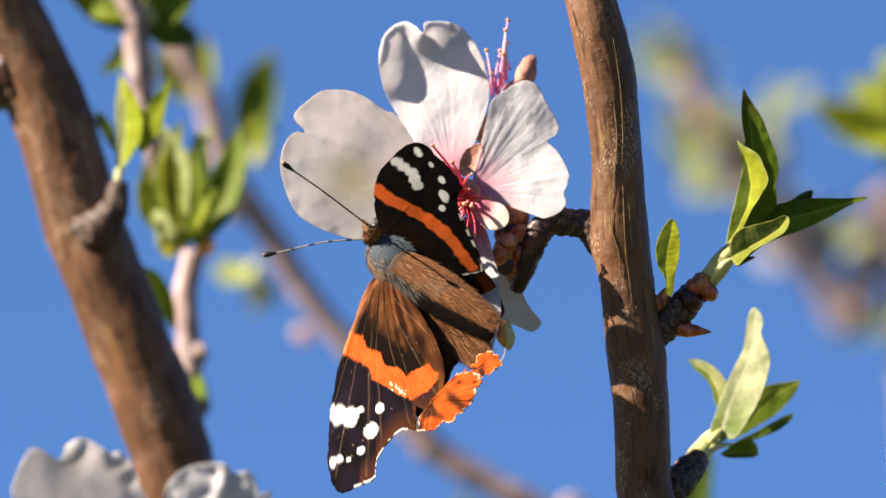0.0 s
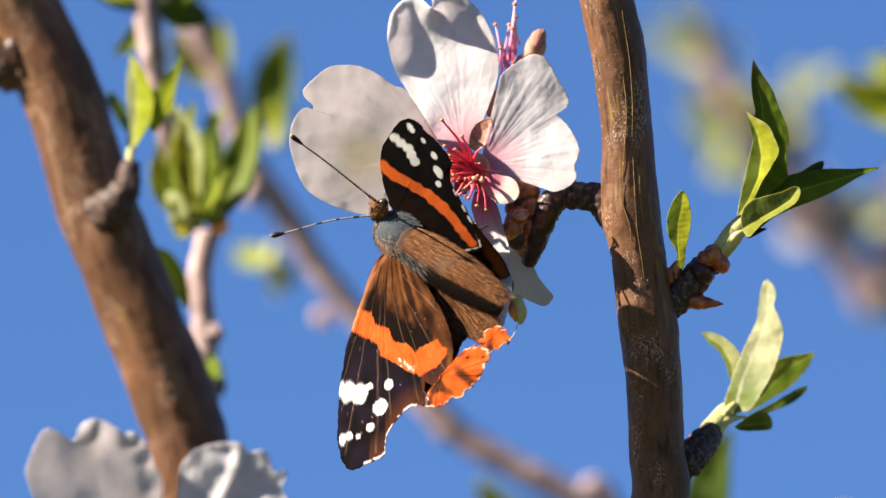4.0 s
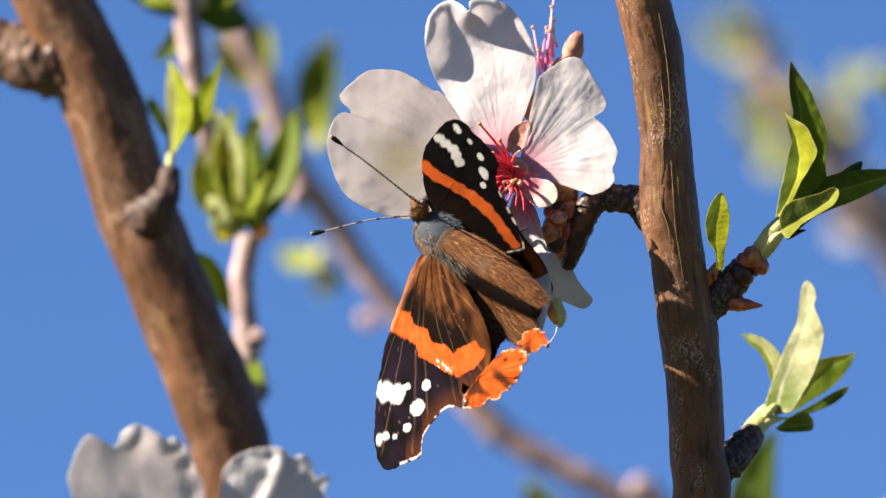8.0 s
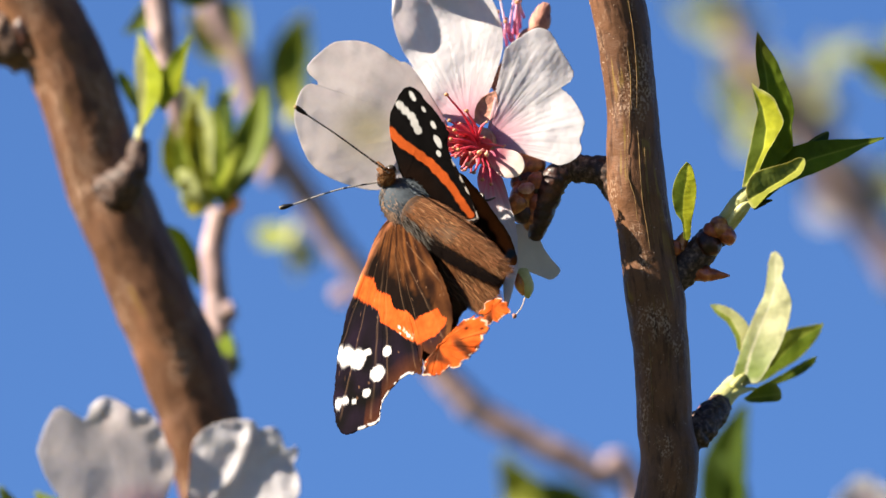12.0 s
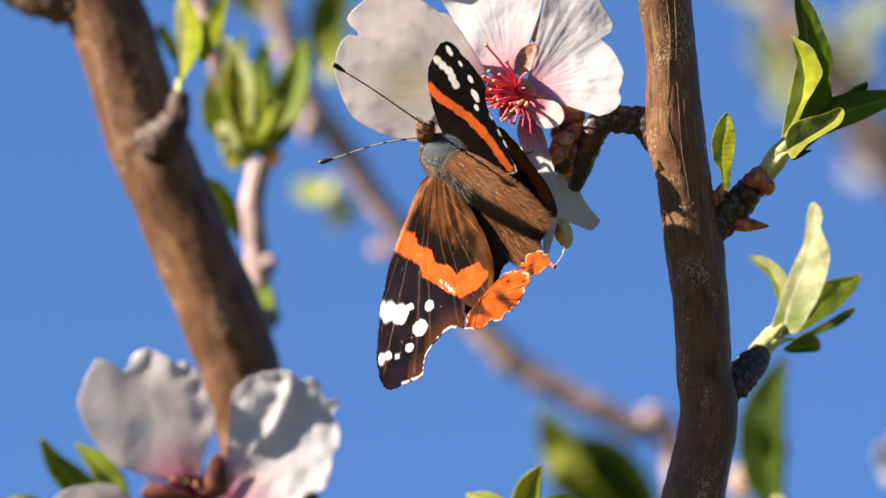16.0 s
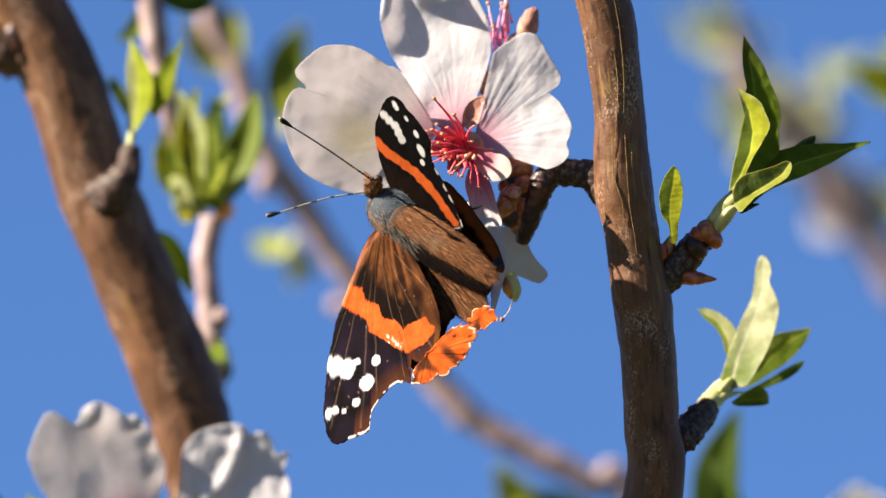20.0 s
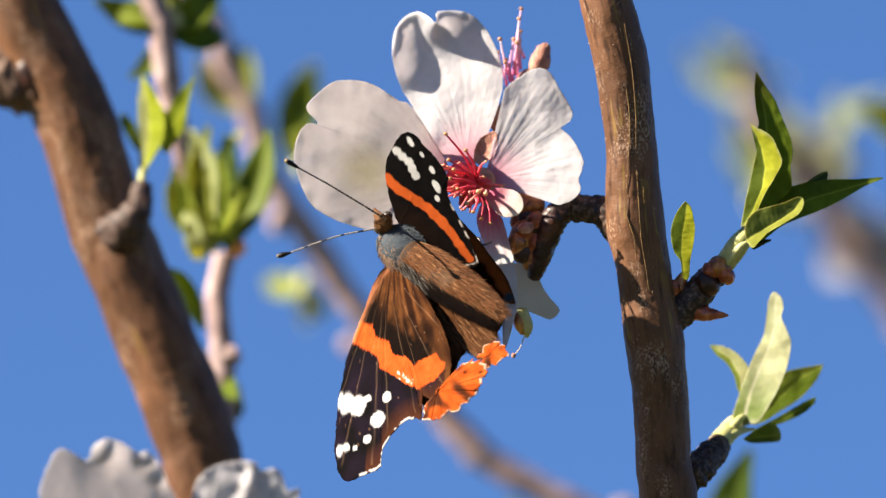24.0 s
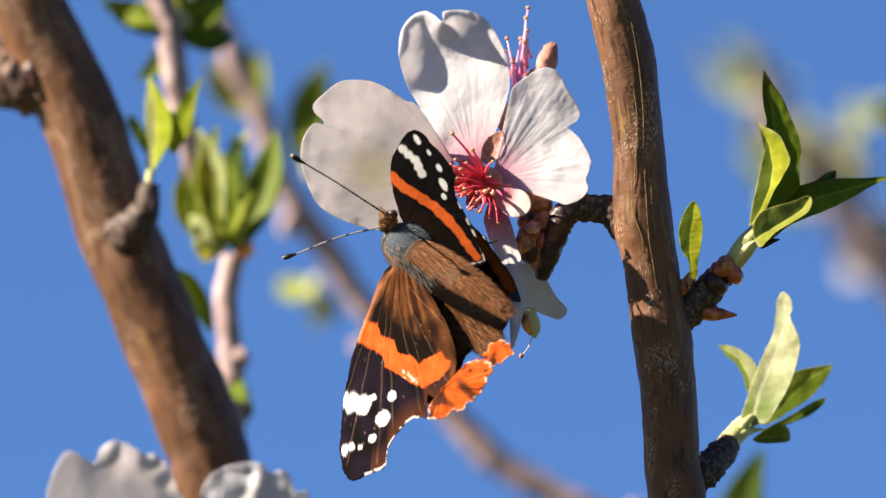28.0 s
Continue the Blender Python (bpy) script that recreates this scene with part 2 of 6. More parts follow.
def tube(name, points, radii, mat, parent=None, sides=28, step=0.8, lumps=0.05, lump_scale=0.25, ridges=0.0, label="", caps=True, seed=0.0, tints=None):
    """A round limb along a smooth line, with uneven girth and a closed end."""
    p = np.array(points, float)
    length = np.linalg.norm(np.diff(p, axis=0), axis=1).sum()
    n = max(6, int(length / step))
    line, rad = curve(p, n), np.maximum(curve(radii, n)[:, 0], 0.02)
    tang = np.gradient(line, axis=0)
    tang /= np.linalg.norm(tang, axis=1)[:, None]
    side = np.cross(tang[0], (0.13, 0.2, 1.0))
    verts, grain, cols, run = [], [], [], 0.0
    for i in range(n):
        side = side - tang[i] * side.dot(tang[i])
        side /= np.linalg.norm(side)
        up = np.cross(tang[i], side)
        run += np.linalg.norm(line[i] - line[i - 1]) if i else 0.0
        for j in range(sides):
            a = 2 * math.pi * j / sides
            d = math.cos(a) * side + math.sin(a) * up
            q = line[i] + d * rad[i]
            g = 1 + lumps * rough(q, lump_scale, seed)
            if ridges:
                g += ridges * rough((math.cos(a) * 3, math.sin(a) * 3, run * 0.12), 1.0, seed + 5)
            verts.append(line[i] + d * rad[i] * g)
            grain.append((math.cos(a) * rad[i] * 1.0 + seed, math.sin(a) * rad[i] * 1.0, run))
            if tints is not None:
                cols.append(tints(i / (n - 1)))
    faces = [(i * sides + j, i * sides + (j + 1) % sides, (i + 1) * sides + (j + 1) % sides, (i + 1) * sides + j) for i in range(n - 1) for j in range(sides)]
    if caps:
        for i, flip in ((0, True), (n - 1, False)):
            k = len(verts)
            verts.append(line[i] + (tang[i] * rad[i] * 0.35) * (-1 if flip else 1))
            grain.append((seed, 0.0, run if i else 0.0))
            if tints is not None:
                cols.append(tints(i / (n - 1)))
            for j in range(sides):
                a, b = i * sides + j, i * sides + (j + 1) % sides
                faces.append((b, a, k) if flip else (a, b, k))
    return finish(name, verts, faces, mat, parent, p[0], label, cols if tints is not None else None, grain)


def blade(name, mid, widths, colour, mat, parent, face=(0, 0, 1), fold=0.0, cup=0.0, ruffle=0.0, ruffle_scale=0.25, notch=0.0, notch_at=0.0, round_tip=0.0,
          teeth=0.0, n=40, m=25, thick=0.12, seed=0.0, label="", uneven=0.0, ribs=0.0, crinkle=0.0, frill=0.0, wave=0.0, curl=0.0):
    """A petal or leaf: a midline, half widths (left, right) along it, a fold along the midline, cupping, ruffles and a notched or rounded tip.
    face: the way its upper side looks. colour: a function of the place along (0..1) and across (-1..1)."""
    line = curve(mid, 60)
    left, right = curve([w[0] for w in widths], 60)[:, 0], curve([w[1] for w in widths], 60)[:, 0]
    tang = np.gradient(line, axis=0)
    tang /= np.linalg.norm(tang, axis=1)[:, None]
    face = np.array(face, float)

    def sample(arr, u):
        u = min(max(u, 0.0), 1.0) * 59
        i = min(int(u), 58)
        return arr[i] + (arr[i + 1] - arr[i]) * (u - i)
    top, cols = [], []
    for i in range(n):
        for j in range(m):
            s = 2 * j / (m - 1) - 1
            end = 1 - notch * math.exp(-((s - notch_at) / 0.13) ** 2) - round_tip * (1 - math.sqrt(max(0.0, 1 - 0.96 * s * s)))
            end += uneven * noise.noise(Vector((s * 4.5 + seed, seed, 0.3)))
            u = i / (n - 1) * end
            p, t = sample(line, u), sample(tang, u)
            w = max(sample(left if s < 0 else right, u), 0.01)
            if frill:
                w *= 1 + frill * (noise.noise(Vector((u * 5, seed + (s > 0), 2.0))) + 0.5 * noise.noise(Vector((u * 13, seed + (s > 0), 5.0)))) * min(1.0, u * 2)
            nrm = face - t * face.dot(t)
            nrm /= np.linalg.norm(nrm)
            out = np.cross(t, nrm)
            out /= np.linalg.norm(out)
            edge = 1 + teeth * (abs((u * 26) % 1 - 0.5) * 2 - 0.5) * (abs(s) > 0.97)
            d = s * w * edge
            lift = fold * abs(d) + cup * d * d / max(w, 0.5)
            q = p + out * d * (1 - 0.25 * min(abs(fold), 1.0)) + nrm * lift
            crumple = noise.noise(Vector(q * ruffle_scale) + Vector((seed, 0, 0))) + 0.3 * noise.noise(Vector(q * ruffle_scale * 2.3) + Vector((0, seed, 0)))
            q = q + nrm * ruffle * crumple * min(1.0, u * 2.5) * (0.35 + 0.65 * abs(s))
            if ribs:
                q = q + nrm * ribs * math.sin(s * 30 + 2 * noise.noise(Vector((u * 3, s * 2, seed)))) * min(1.0, u * 3)
            if curl:
                q = q + nrm * curl * (max(0.0, 0.25 - s) / 1.25) ** 1.7 * max(0.0, (u - 0.35) / 0.65) ** 1.3
            if wave:
                q = q + nrm * wave * u ** 3 * (noise.noise(Vector(q) * 0.24 + Vector((seed, 0, 0))) + 0.3 * noise.noise(Vector(q) * 0.5 + Vector((0, seed, 0))))
            if crinkle:
                q = q + nrm * crinkle * (noise.noise(Vector((s * 9 + seed, u * 3.5, seed))) + 0.5 * noise.noise(Vector((s * 24, u * 8 + seed, 1.0))) + 0.25 * noise.noise(Vector((s * 50, u * 26, seed)))) * min(1.0, u * 2)
            top.append(q + nrm * thick * 0.5)
            cols.append(colour(u, s))
    top = np.array(top)
    nn = np.zeros_like(top).reshape(n, m, 3)
    g = top.reshape(n, m, 3)
    nn = np.cross(np.gradient(g, axis=0), np.gradient(g, axis=1)).reshape(-1, 3)
    ln = np.linalg.norm(nn, axis=1)[:, None]
    nn = nn / np.maximum(ln, 1e-9)
    verts = np.vstack([top, top - nn * thick * (1 if np.dot(nn.mean(0), face) > 0 else -1)])
    k = n * m
    faces = []
    for i in range(n - 1):
        for j in range(m - 1):
            a = i * m + j
            faces.append((a, a + 1, a + m + 1, a + m))
            faces.append((k + a + m, k + a + m + 1, k + a + 1, k + a))
    rim = [i * m for i in range(n)] + [(n - 1) * m + j for j in range(1, m)] + [i * m + m - 1 for i in range(n - 2, -1, -1)] + list(range(m - 2, 0, -1))
    for a, b in zip(rim, rim[1:] + rim[:1]):
        faces.append((a, b, k + b, k + a))
    return finish(name, verts, faces, mat, parent, mid[0], label, np.vstack([cols, cols]))


def ball(name, centre, radii, mat, parent, axes=None, label="", tint=None, lumps=0.0, lump_scale=0.6, rings=20, sides=28, origin=None):
    """An uneven egg with three half axes."""
    axes = np.eye(3) if axes is None else np.array(axes, float)
    verts, faces = [], []
    for i in range(rings + 1):
        th = math.pi * i / rings
        for j in range(sides):
            ph = 2 * math.pi * j / sides
            d = np.array((math.sin(th) * math.cos(ph), math.sin(th) * math.sin(ph), math.cos(th))) * radii
            q = np.array(centre) + axes.T @ d
            verts.append(np.array(centre) + (q - centre) * (1 + lumps * rough(q, lump_scale)))
    for i in range(rings):
        for j in range(sides):
            a, b = i * sides + j, i * sides + (j + 1) % sides
            faces.append((a, b, b + sides, a + sides) if 0 < i < rings - 1 else ((a, b + sides, a + sides) if i == 0 else (a, b, a + sides)))
    tints = None if tint is None else np.tile(tint, (len(verts), 1))
    grain = np.array(verts)
    return finish(name, verts, faces, mat, parent, centre if origin is None else origin, label, tints, grain)


def mix(a, b, f):
    f = min(max(f, 0.0), 1.0)
    return np.array(a, float) * (1 - f) + np.array(b, float) * f


def field(X, Y, scale, seed=0.0):
    """Smooth noise over a sheet, from -1 to 1."""
    return np.array([noise.noise(Vector((x * scale + seed, y * scale - seed, seed * 1.7))) for x, y in zip(X, Y)])


def gap(X, Y, line):
    """Distance to a broken line, the side (positive: to the right of its run) and the place along it, 0 to 1."""
    line = np.array(line, float)
    best, side, run = np.full(len(X), 1e9), np.ones(len(X)), np.zeros(len(X))
    lengths = np.linalg.norm(np.diff(line, axis=0), axis=1)
    before, total = 0.0, lengths.sum()
    for a, b, n in zip(line[:-1], line[1:], lengths):
        dx, dy = (b - a) / n
        s = np.clip((X - a[0]) * dx + (Y - a[1]) * dy, 0, n)
        d = np.hypot(X - a[0] - s * dx, Y - a[1] - s * dy)
        near = d < best
        turn = np.where((X - a[0]) * dy - (Y - a[1]) * dx >= 0, 1.0, -1.0)
        best, side, run = np.where(near, d, best), np.where(near, turn, side), np.where(near, (before + s) / total, run)
        before += n
    return best, side, run


def bell(X, Y, x, y, r):
    return np.exp(-((X - x) ** 2 + (Y - y) ** 2) / (r * r))


def blend(a, b, f):
    """Rows of colour between a and b by the weights f."""
    f = np.clip(f, 0, 1)[:, None]
    return np.asarray(a, float) * (1 - f) + np.asarray(b, float) * f


def sheet(name, rim, foot, depth, colour, mat, parent, rings=44, around=160, thick=0.12, teeth=0.0, tooth=0.75, fray=0.0, seed=0.0, label=""):
    """A thin sheet (petal, leaf or wing) spanned from its foot to a smooth outline across the view.
    depth and colour: functions of the places across and up, and of how near the outline they lie (0 to 1)."""
    line = curve(list(rim) + [rim[0]], 12 * len(rim) + 1)
    step = np.r_[0, np.cumsum(np.linalg.norm(np.diff(line, axis=0), axis=1))]
    even = np.linspace(0, step[-1], around + 1)[:-1]
    edge = np.stack([np.interp(even, step, line[:, k]) for k in (0, 1)], 1)
    if fray:
        edge += fray * np.stack([field(edge[:, 0], edge[:, 1], 1.6, seed + 3), field(edge[:, 0], edge[:, 1], 1.6, seed + 8)], 1)
    if teeth:
        out = edge - np.array(foot)
        out /= np.maximum(np.linalg.norm(out, axis=1), 1e-6)[:, None]
        edge += out * (teeth * ((even / tooth) % 1.0))[:, None]
    f = np.linspace(0, 1, rings + 1)[1:] ** 0.8
    grid = np.array(foot)[None, None, :] + (edge - np.array(foot))[None, :, :] * f[:, None, None]
    X, Y = np.r_[foot[0], grid[:, :, 0].ravel()], np.r_[foot[1], grid[:, :, 1].ravel()]
    F = np.r_[0.0, np.repeat(f, around)]
    Z = depth(X, Y, F)
    front = np.stack([X, Y, Z], 1)
    back = front - np.array((0, 0, thick))
    n = len(front)
    faces = []
    for j in range(around):
        k = (j + 1) % around
        faces += [(0, 1 + j, 1 + k), (n, n + 1 + k, n + 1 + j)]
        last = 1 + (rings - 1) * around
        faces.append((last + j, n + last + j, n + last + k, last + k))
        for i in range(rings - 1):
            a, b = 1 + i * around + j, 1 + i * around + k
            faces += [(a, a + around, b + around, b), (n + b, n + b + around, n + a + around, n + a)]
    cols = colour(X, Y, F)
    return finish(name, np.vstack([front, back]), faces, mat, parent, front[0], label, np.vstack([cols, cols]))


# ---- ground and trees ----
def build_ground():
    n, verts, faces = 48, [(0, 0, 0)], []
    for ring, r in enumerate((2, 5, 12, 30, 80, 250, 1500)):
        for j in range(n):
            a = 2 * math.pi * j / n
            z = 0.05 * noise.noise(Vector((math.cos(a) * r, math.sin(a) * r, 0))) if 2 < r < 300 else 0.0
            verts.append((r * math.cos(a), r * math.sin(a), z))
    faces += [(0, 1 + j, 1 + (j + 1) % n) for j in range(n)]
    for ring in range(6):
        o = 1 + ring * n
        faces += [(o + j, o + n + j, o + n + (j + 1) % n, o + (j + 1) % n) for j in range(n)]
    me = bpy.data.meshes.new("ground")
    me.from_pydata(verts, [], faces)
    me.materials.append(SOIL)
    tagged(new("ground", me), "dark grass and soil of an orchard floor", "ground", kind="structure")


def below(x, y, z):
    """A point of the world, in metres, in millimetres of the tree's frame."""
    return tuple(BASE.inverted() @ Vector((x, y, z)) / MM)


def speckle(parent, points, radii, count, seed):
    """Small raised corky flecks and cracks on a branch, in one mesh."""
    rng = random.Random(seed)
    line, rad = curve(points, 200), curve(radii, 200)[:, 0]
    verts, faces, grain = [], [], []
    for k in range(count):
        i = rng.randrange(2, 198)
        t = line[i + 1] - line[i - 1]
        t /= np.linalg.norm(t)
        a = rng.uniform(-1.5, 1.5)
        side = np.cross(t, (0, 0, 1.0))
        side /= np.linalg.norm(side)
        front = np.cross(side, t)
        out = side * math.sin(a) + front * math.cos(a)
        across = np.cross(t, out)
        c = line[i] + out * rad[i] * 0.985
        w, h = rng.uniform(0.03, 0.08), rng.uniform(0.06, 0.22)
        if rng.random() < 0.4:
            w, h = h, w
        b = len(verts)
        for j in range(6):
            f = j * math.pi / 3
            verts.append(c + across * w * math.cos(f) * rng.uniform(0.7, 1.2) + t * h * math.sin(f) * rng.uniform(0.7, 1.2))
        verts.append(c + out * 0.12)
        faces += [(b + j, b + (j + 1) % 6, b + 6) for j in range(6)]
    grain = np.array(verts)
    return tagged(finish("cork", verts, faces, CORK, parent, points[0], "pale corky flecks", None, grain), kind="stuff")


def build_tree():
    foot = below(0.16, 1.95, -0.06)
    tree = thing("almond_tree", below(0.16, 1.95, 0), "almond tree with smooth brown bark, in spring blossom", "tree")
    crotch = below(0.10, 1.86, 1.05)
    tube("trunk", [foot, below(0.15, 1.93, 0.5), crotch], [85, 70, 55], BARK, tree, sides=32, step=18, lumps=0.12, lump_scale=0.01, ridges=0.08)
    fork = (52.0, -330.0, -70.0)
    tube("bough", [crotch, below(0.08, 1.75, 1.4), below(0.06, 1.58, 1.75), fork], [50, 34, 20, 9], BARK, tree, sides=28, step=9, lumps=0.1, lump_scale=0.03, ridges=0.08)
    # the two branches that carry the blossom and rise past it
    left = tube("branch", [fork, (12, -180, -74), (-29.0, -44.8, -74.0), (-35.1, -23.2, -74.0), (-41.7, -7.1, -74.0), (-47.7, 8.1, -75.0), (-52.7, 23.4, -75.0), (-62.5, 45, -76), (-68, 72, -78), (-76, 110, -84)],
                [7.5, 6.4, 5.9, 5.8, 5.75, 5.65, 5.6, 5.5, 5.4, 5.2], BARK, tree, sides=56, step=0.7, lumps=0.05, lump_scale=0.12, ridges=0.035, seed=3)
    course = [(31.2, -30.0, -2.0), (30.5, -25.5, -2.0), (30.4, -22.0, -2.0), (30.2, -18.5, -2.0), (30.0, -15.0, -2.0), (29.7, -12.0, -2.0), (29.3, -8.5, -2.0), (28.7, -5.0, -2.0), (28.2, -1.5, -2.0), (27.6, 2.3, -2.0), (26.9, 6.1, -2.0), (26.6, 10.5, -2.0), (26.5, 13.7, -2.0), (26.2, 17.5, -2.0), (25.8, 21.4, -2.0), (25.4, 25.2, -2.0), (24.8, 29.0, -2.0), (23.9, 32.8, -2.0), (22.9, 36.6, -2.0)]
    girth = [3.95, 3.75, 3.75, 3.75, 3.8, 3.9, 4.0, 3.85, 3.7, 3.75, 3.95, 3.75, 3.6, 3.45, 3.5, 3.6, 3.7, 3.65, 3.45]
    right = tube("branch", [fork, (44, -190, -24), (27.0, -80, -8), (27.6, -52, -3.0), (28.9, -43.7, -2.0), (29.4, -41.5, -2.0), (30.2, -37.6, -2.0), (30.9, -33.8, -2.0), *course, (20.6, 46, -4), (16, 70, -5), (9, 110, -6)],
                 [7.5, 5.6, 5.0, 4.7, 4.3, 4.2, 4.05, 4.0, *girth, 3.4, 3.3, 3.0], BARK, tree, sides=72, step=0.4, lumps=0.035, lump_scale=0.28, ridges=0.03, seed=8)
    speckle(right, course, girth, 420, 4)
    # long pale cracks in the skin of the branch
    for run in ([(23.9, 36.5, 1.4), (25.0, 32.0, 1.5), (25.5, 25.9, 1.6), (26.1, 20.5, 1.6), (25.9, 15.2, 1.6), (25.6, 10.6, 1.7)], [(25.4, 33.5, 1.7), (26.4, 27.4, 1.8), (26.9, 21.3, 1.7), (26.9, 16.7, 1.6)], [(25.6, 10.3, 1.8), (25.7, 7.6, 1.9), (26.6, 4.6, 1.9), (26.9, 1.5, 1.8)], [(27.0, 13.7, 1.7), (27.3, 9.1, 1.9), (27.6, 4.5, 1.9), (28.3, 0.0, 1.7), (28.7, -3.1, 1.6)], [(27.9, 11.4, 1.6), (28.2, 6.1, 1.8), (28.6, 2.3, 1.6), (29.2, -1.5, 1.5)], [(28.4, -13.7, 1.8), (28.7, -19.0, 1.8), (28.9, -24.4, 1.8)], [(30.8, -12.2, 1.6), (31.1, -18.3, 1.6), (31.4, -24.4, 1.5)]):
        tube("bark_crack", run, [0.04] + [0.075] * (len(run) - 2) + [0.05], CRACK, right, sides=7, step=0.4, lumps=0.5, lump_scale=1.3, caps=False, label="thin ochre crack in the bark")
    speckle(left, [(-29.0, -44.8, -74.0), (-35.1, -23.2, -74.0), (-41.7, -7.1, -74.0), (-47.7, 8.1, -75.0), (-52.7, 23.4, -75.0), (-62.5, 45, -76)], [5.9, 5.8, 5.75, 5.65, 5.6, 5.5], 260, 6)
    # the spur that bears the blossoms
    tube("spur", [(27.7, 4.5, -3.2), (25.0, 6.5, -3.4), (22.5, 8.1, -3.6), (20.2, 8.5, -3.8), (18.3, 8.5, -4.0), (17.0, 8.0, -4.0)],
         [4.0, 3.1, 2.15, 1.85, 1.9, 1.3], SPUR_BARK, right, sides=40, step=0.2, lumps=0.13, lump_scale=1.4, ridges=0.05, seed=2)
    tube("bud_stalk", [(17.9, 8.5, -4.0), (16.1, 7.4, -4.0), (14.7, 4.5, -4.2), (13.7, 1.3, -4.4), (13.0, -1.0, -4.6)],
         [1.4, 1.9, 1.75, 1.5, 0.8], STALK, right, sides=30, step=0.2, lumps=0.14, lump_scale=1.3, seed=5, label="dark glossy bud stalk")
    # the spur of the upper shoot with its thorn-like bud, and that of the lower shoot
    tube("spur", [(28.6, -7.5, -4.0), (30.5, -6.8, -3.0), (32.8, -5.5, -3.0), (35.1, -3.3, -3.0), (36.9, -1.0, -3.0), (38.4, 0.3, -3.0)],
         [3.6, 2.9, 2.3, 2.1, 1.9, 1.5], SPUR_BARK, right, sides=36, step=0.22, lumps=0.15, lump_scale=1.2, seed=4)
    tube("spur_bud", [(34.4, -5.3, -3.0), (36.6, -5.8, -2.0), (39.4, -6.0, -2.0)], [1.2, 0.95, 0.15], RUST_SCALE, right, sides=20, step=0.2, lumps=0.25, lump_scale=1.6, seed=5, label="pointed dark bud")
    tube("spur", [(33.6, -27.9, -4.0), (35.4, -26.8, -7.0), (37.2, -24.9, -12.0), (38.2, -23.8, -17.0)], [2.4, 2.1, 1.8, 1.6], SPUR_BARK, right, sides=30, step=0.22, lumps=0.3, lump_scale=1.2, seed=6)
    # the spur and the cut side branch of the other branch
    tube("spur", [(-46.2, 5.6, -70.0), (-44.2, 7.2, -68.0), (-42.8, 9.6, -68.0), (-42.3, 12.8, -69.0)], [3.5, 2.7, 1.9, 1.3], SPUR_BARK, left, sides=30, step=0.3, lumps=0.25, lump_scale=0.9, seed=7)
    tube("side_branch", [(-57.9, 27.9, -76.0), (-61.1, 28.0, -76.0), (-63.9, 28.9, -77.0), (-67.5, 30.3, -78.0), (-78.1, 33.6, -80.0)], [5.2, 4.8, 4.3, 3.8, 3.2], KNOT_BARK, left, sides=30, step=0.5, lumps=0.2, lump_scale=0.6, seed=9)
    ball("scar", (-47.1, 6.7, -68.0), (1.0, 0.8, 0.35), CORK, left, lumps=0.5, lump_scale=0.9, label="pale grey lichen-covered scar")
    ball("scar", (-58.6, 28.6, -71.0), (1.5, 2.4, 0.6), STALK, left, lumps=0.4, lump_scale=0.9, label="rusty bark scar")
    # slender twigs farther back
    twig = tube("twig", [(20, -330, -140), (-28, -150, -122), (-31.9, -26.9, -114.0), (-32.2, -17.0, -114.0), (-32.6, -10.4, -114.0), (-33.2, -3.0, -115.0), (-32.1, 2.7, -116.0)], [4.0, 2.6, 1.7, 1.75, 1.75, 1.7, 1.75],
                GREY_BARK, tree, sides=28, step=0.6, lumps=0.12, lump_scale=0.35, seed=11, label="slender pinkish-grey twig with a cut tip")
    ball("cut_end", (-30.4, 3.9, -114.0), (1.5, 1.5, 1.3), STAMEN, twig, tint=(0.80, 0.46, 0.17), lumps=0.1, label="pale orange cut bud scar")
    ball("node", (-31.0, -11.6, -113.0), (1.4, 1.6, 1.3), GREY_BARK, twig, lumps=0.3)
    tube("twig", [(-36.3, 11.0, -120.0), (-39.5, 23.3, -118.0), (-40.6, 30.7, -117.0), (-41.4, 35.7, -117.0), (-42.4, 39.5, -117.0), (-52, 60, -118)], [1.6, 1.75, 1.9, 1.9, 1.9, 1.8],
         GREY_BARK, tree, sides=26, step=0.7, lumps=0.12, lump_scale=0.35, seed=12, label="slender pinkish-grey twig")
    tube("twig", [(60, -330, -200), (48, -130, -235), (30.8, -45.7, -250.0), (23.7, -39.0, -250.0), (13.0, -33.2, -250.0), (2.7, -26.5, -250.0), (-7.5, -14.0, -250.0), (-15.5, -4.6, -250.0), (-22.6, 6.5, -248.0), (-28.8, 15.9, -246.0), (-31.8, 26.5, -245.0), (-35.8, 33.7, -245.0), (-38.5, 41.7, -245.0), (-56, 72, -245)],
         [4.5, 2.8, 2.2, 2.1, 2.2, 2.3, 1.9, 2.0, 2.2, 1.9, 2.0, 1.8, 1.8, 1.7], GREY_BARK, tree, sides=24, step=1.2, lumps=0.16, lump_scale=0.2, seed=13, label="thin grey twig farther back in the crown")
    return tree


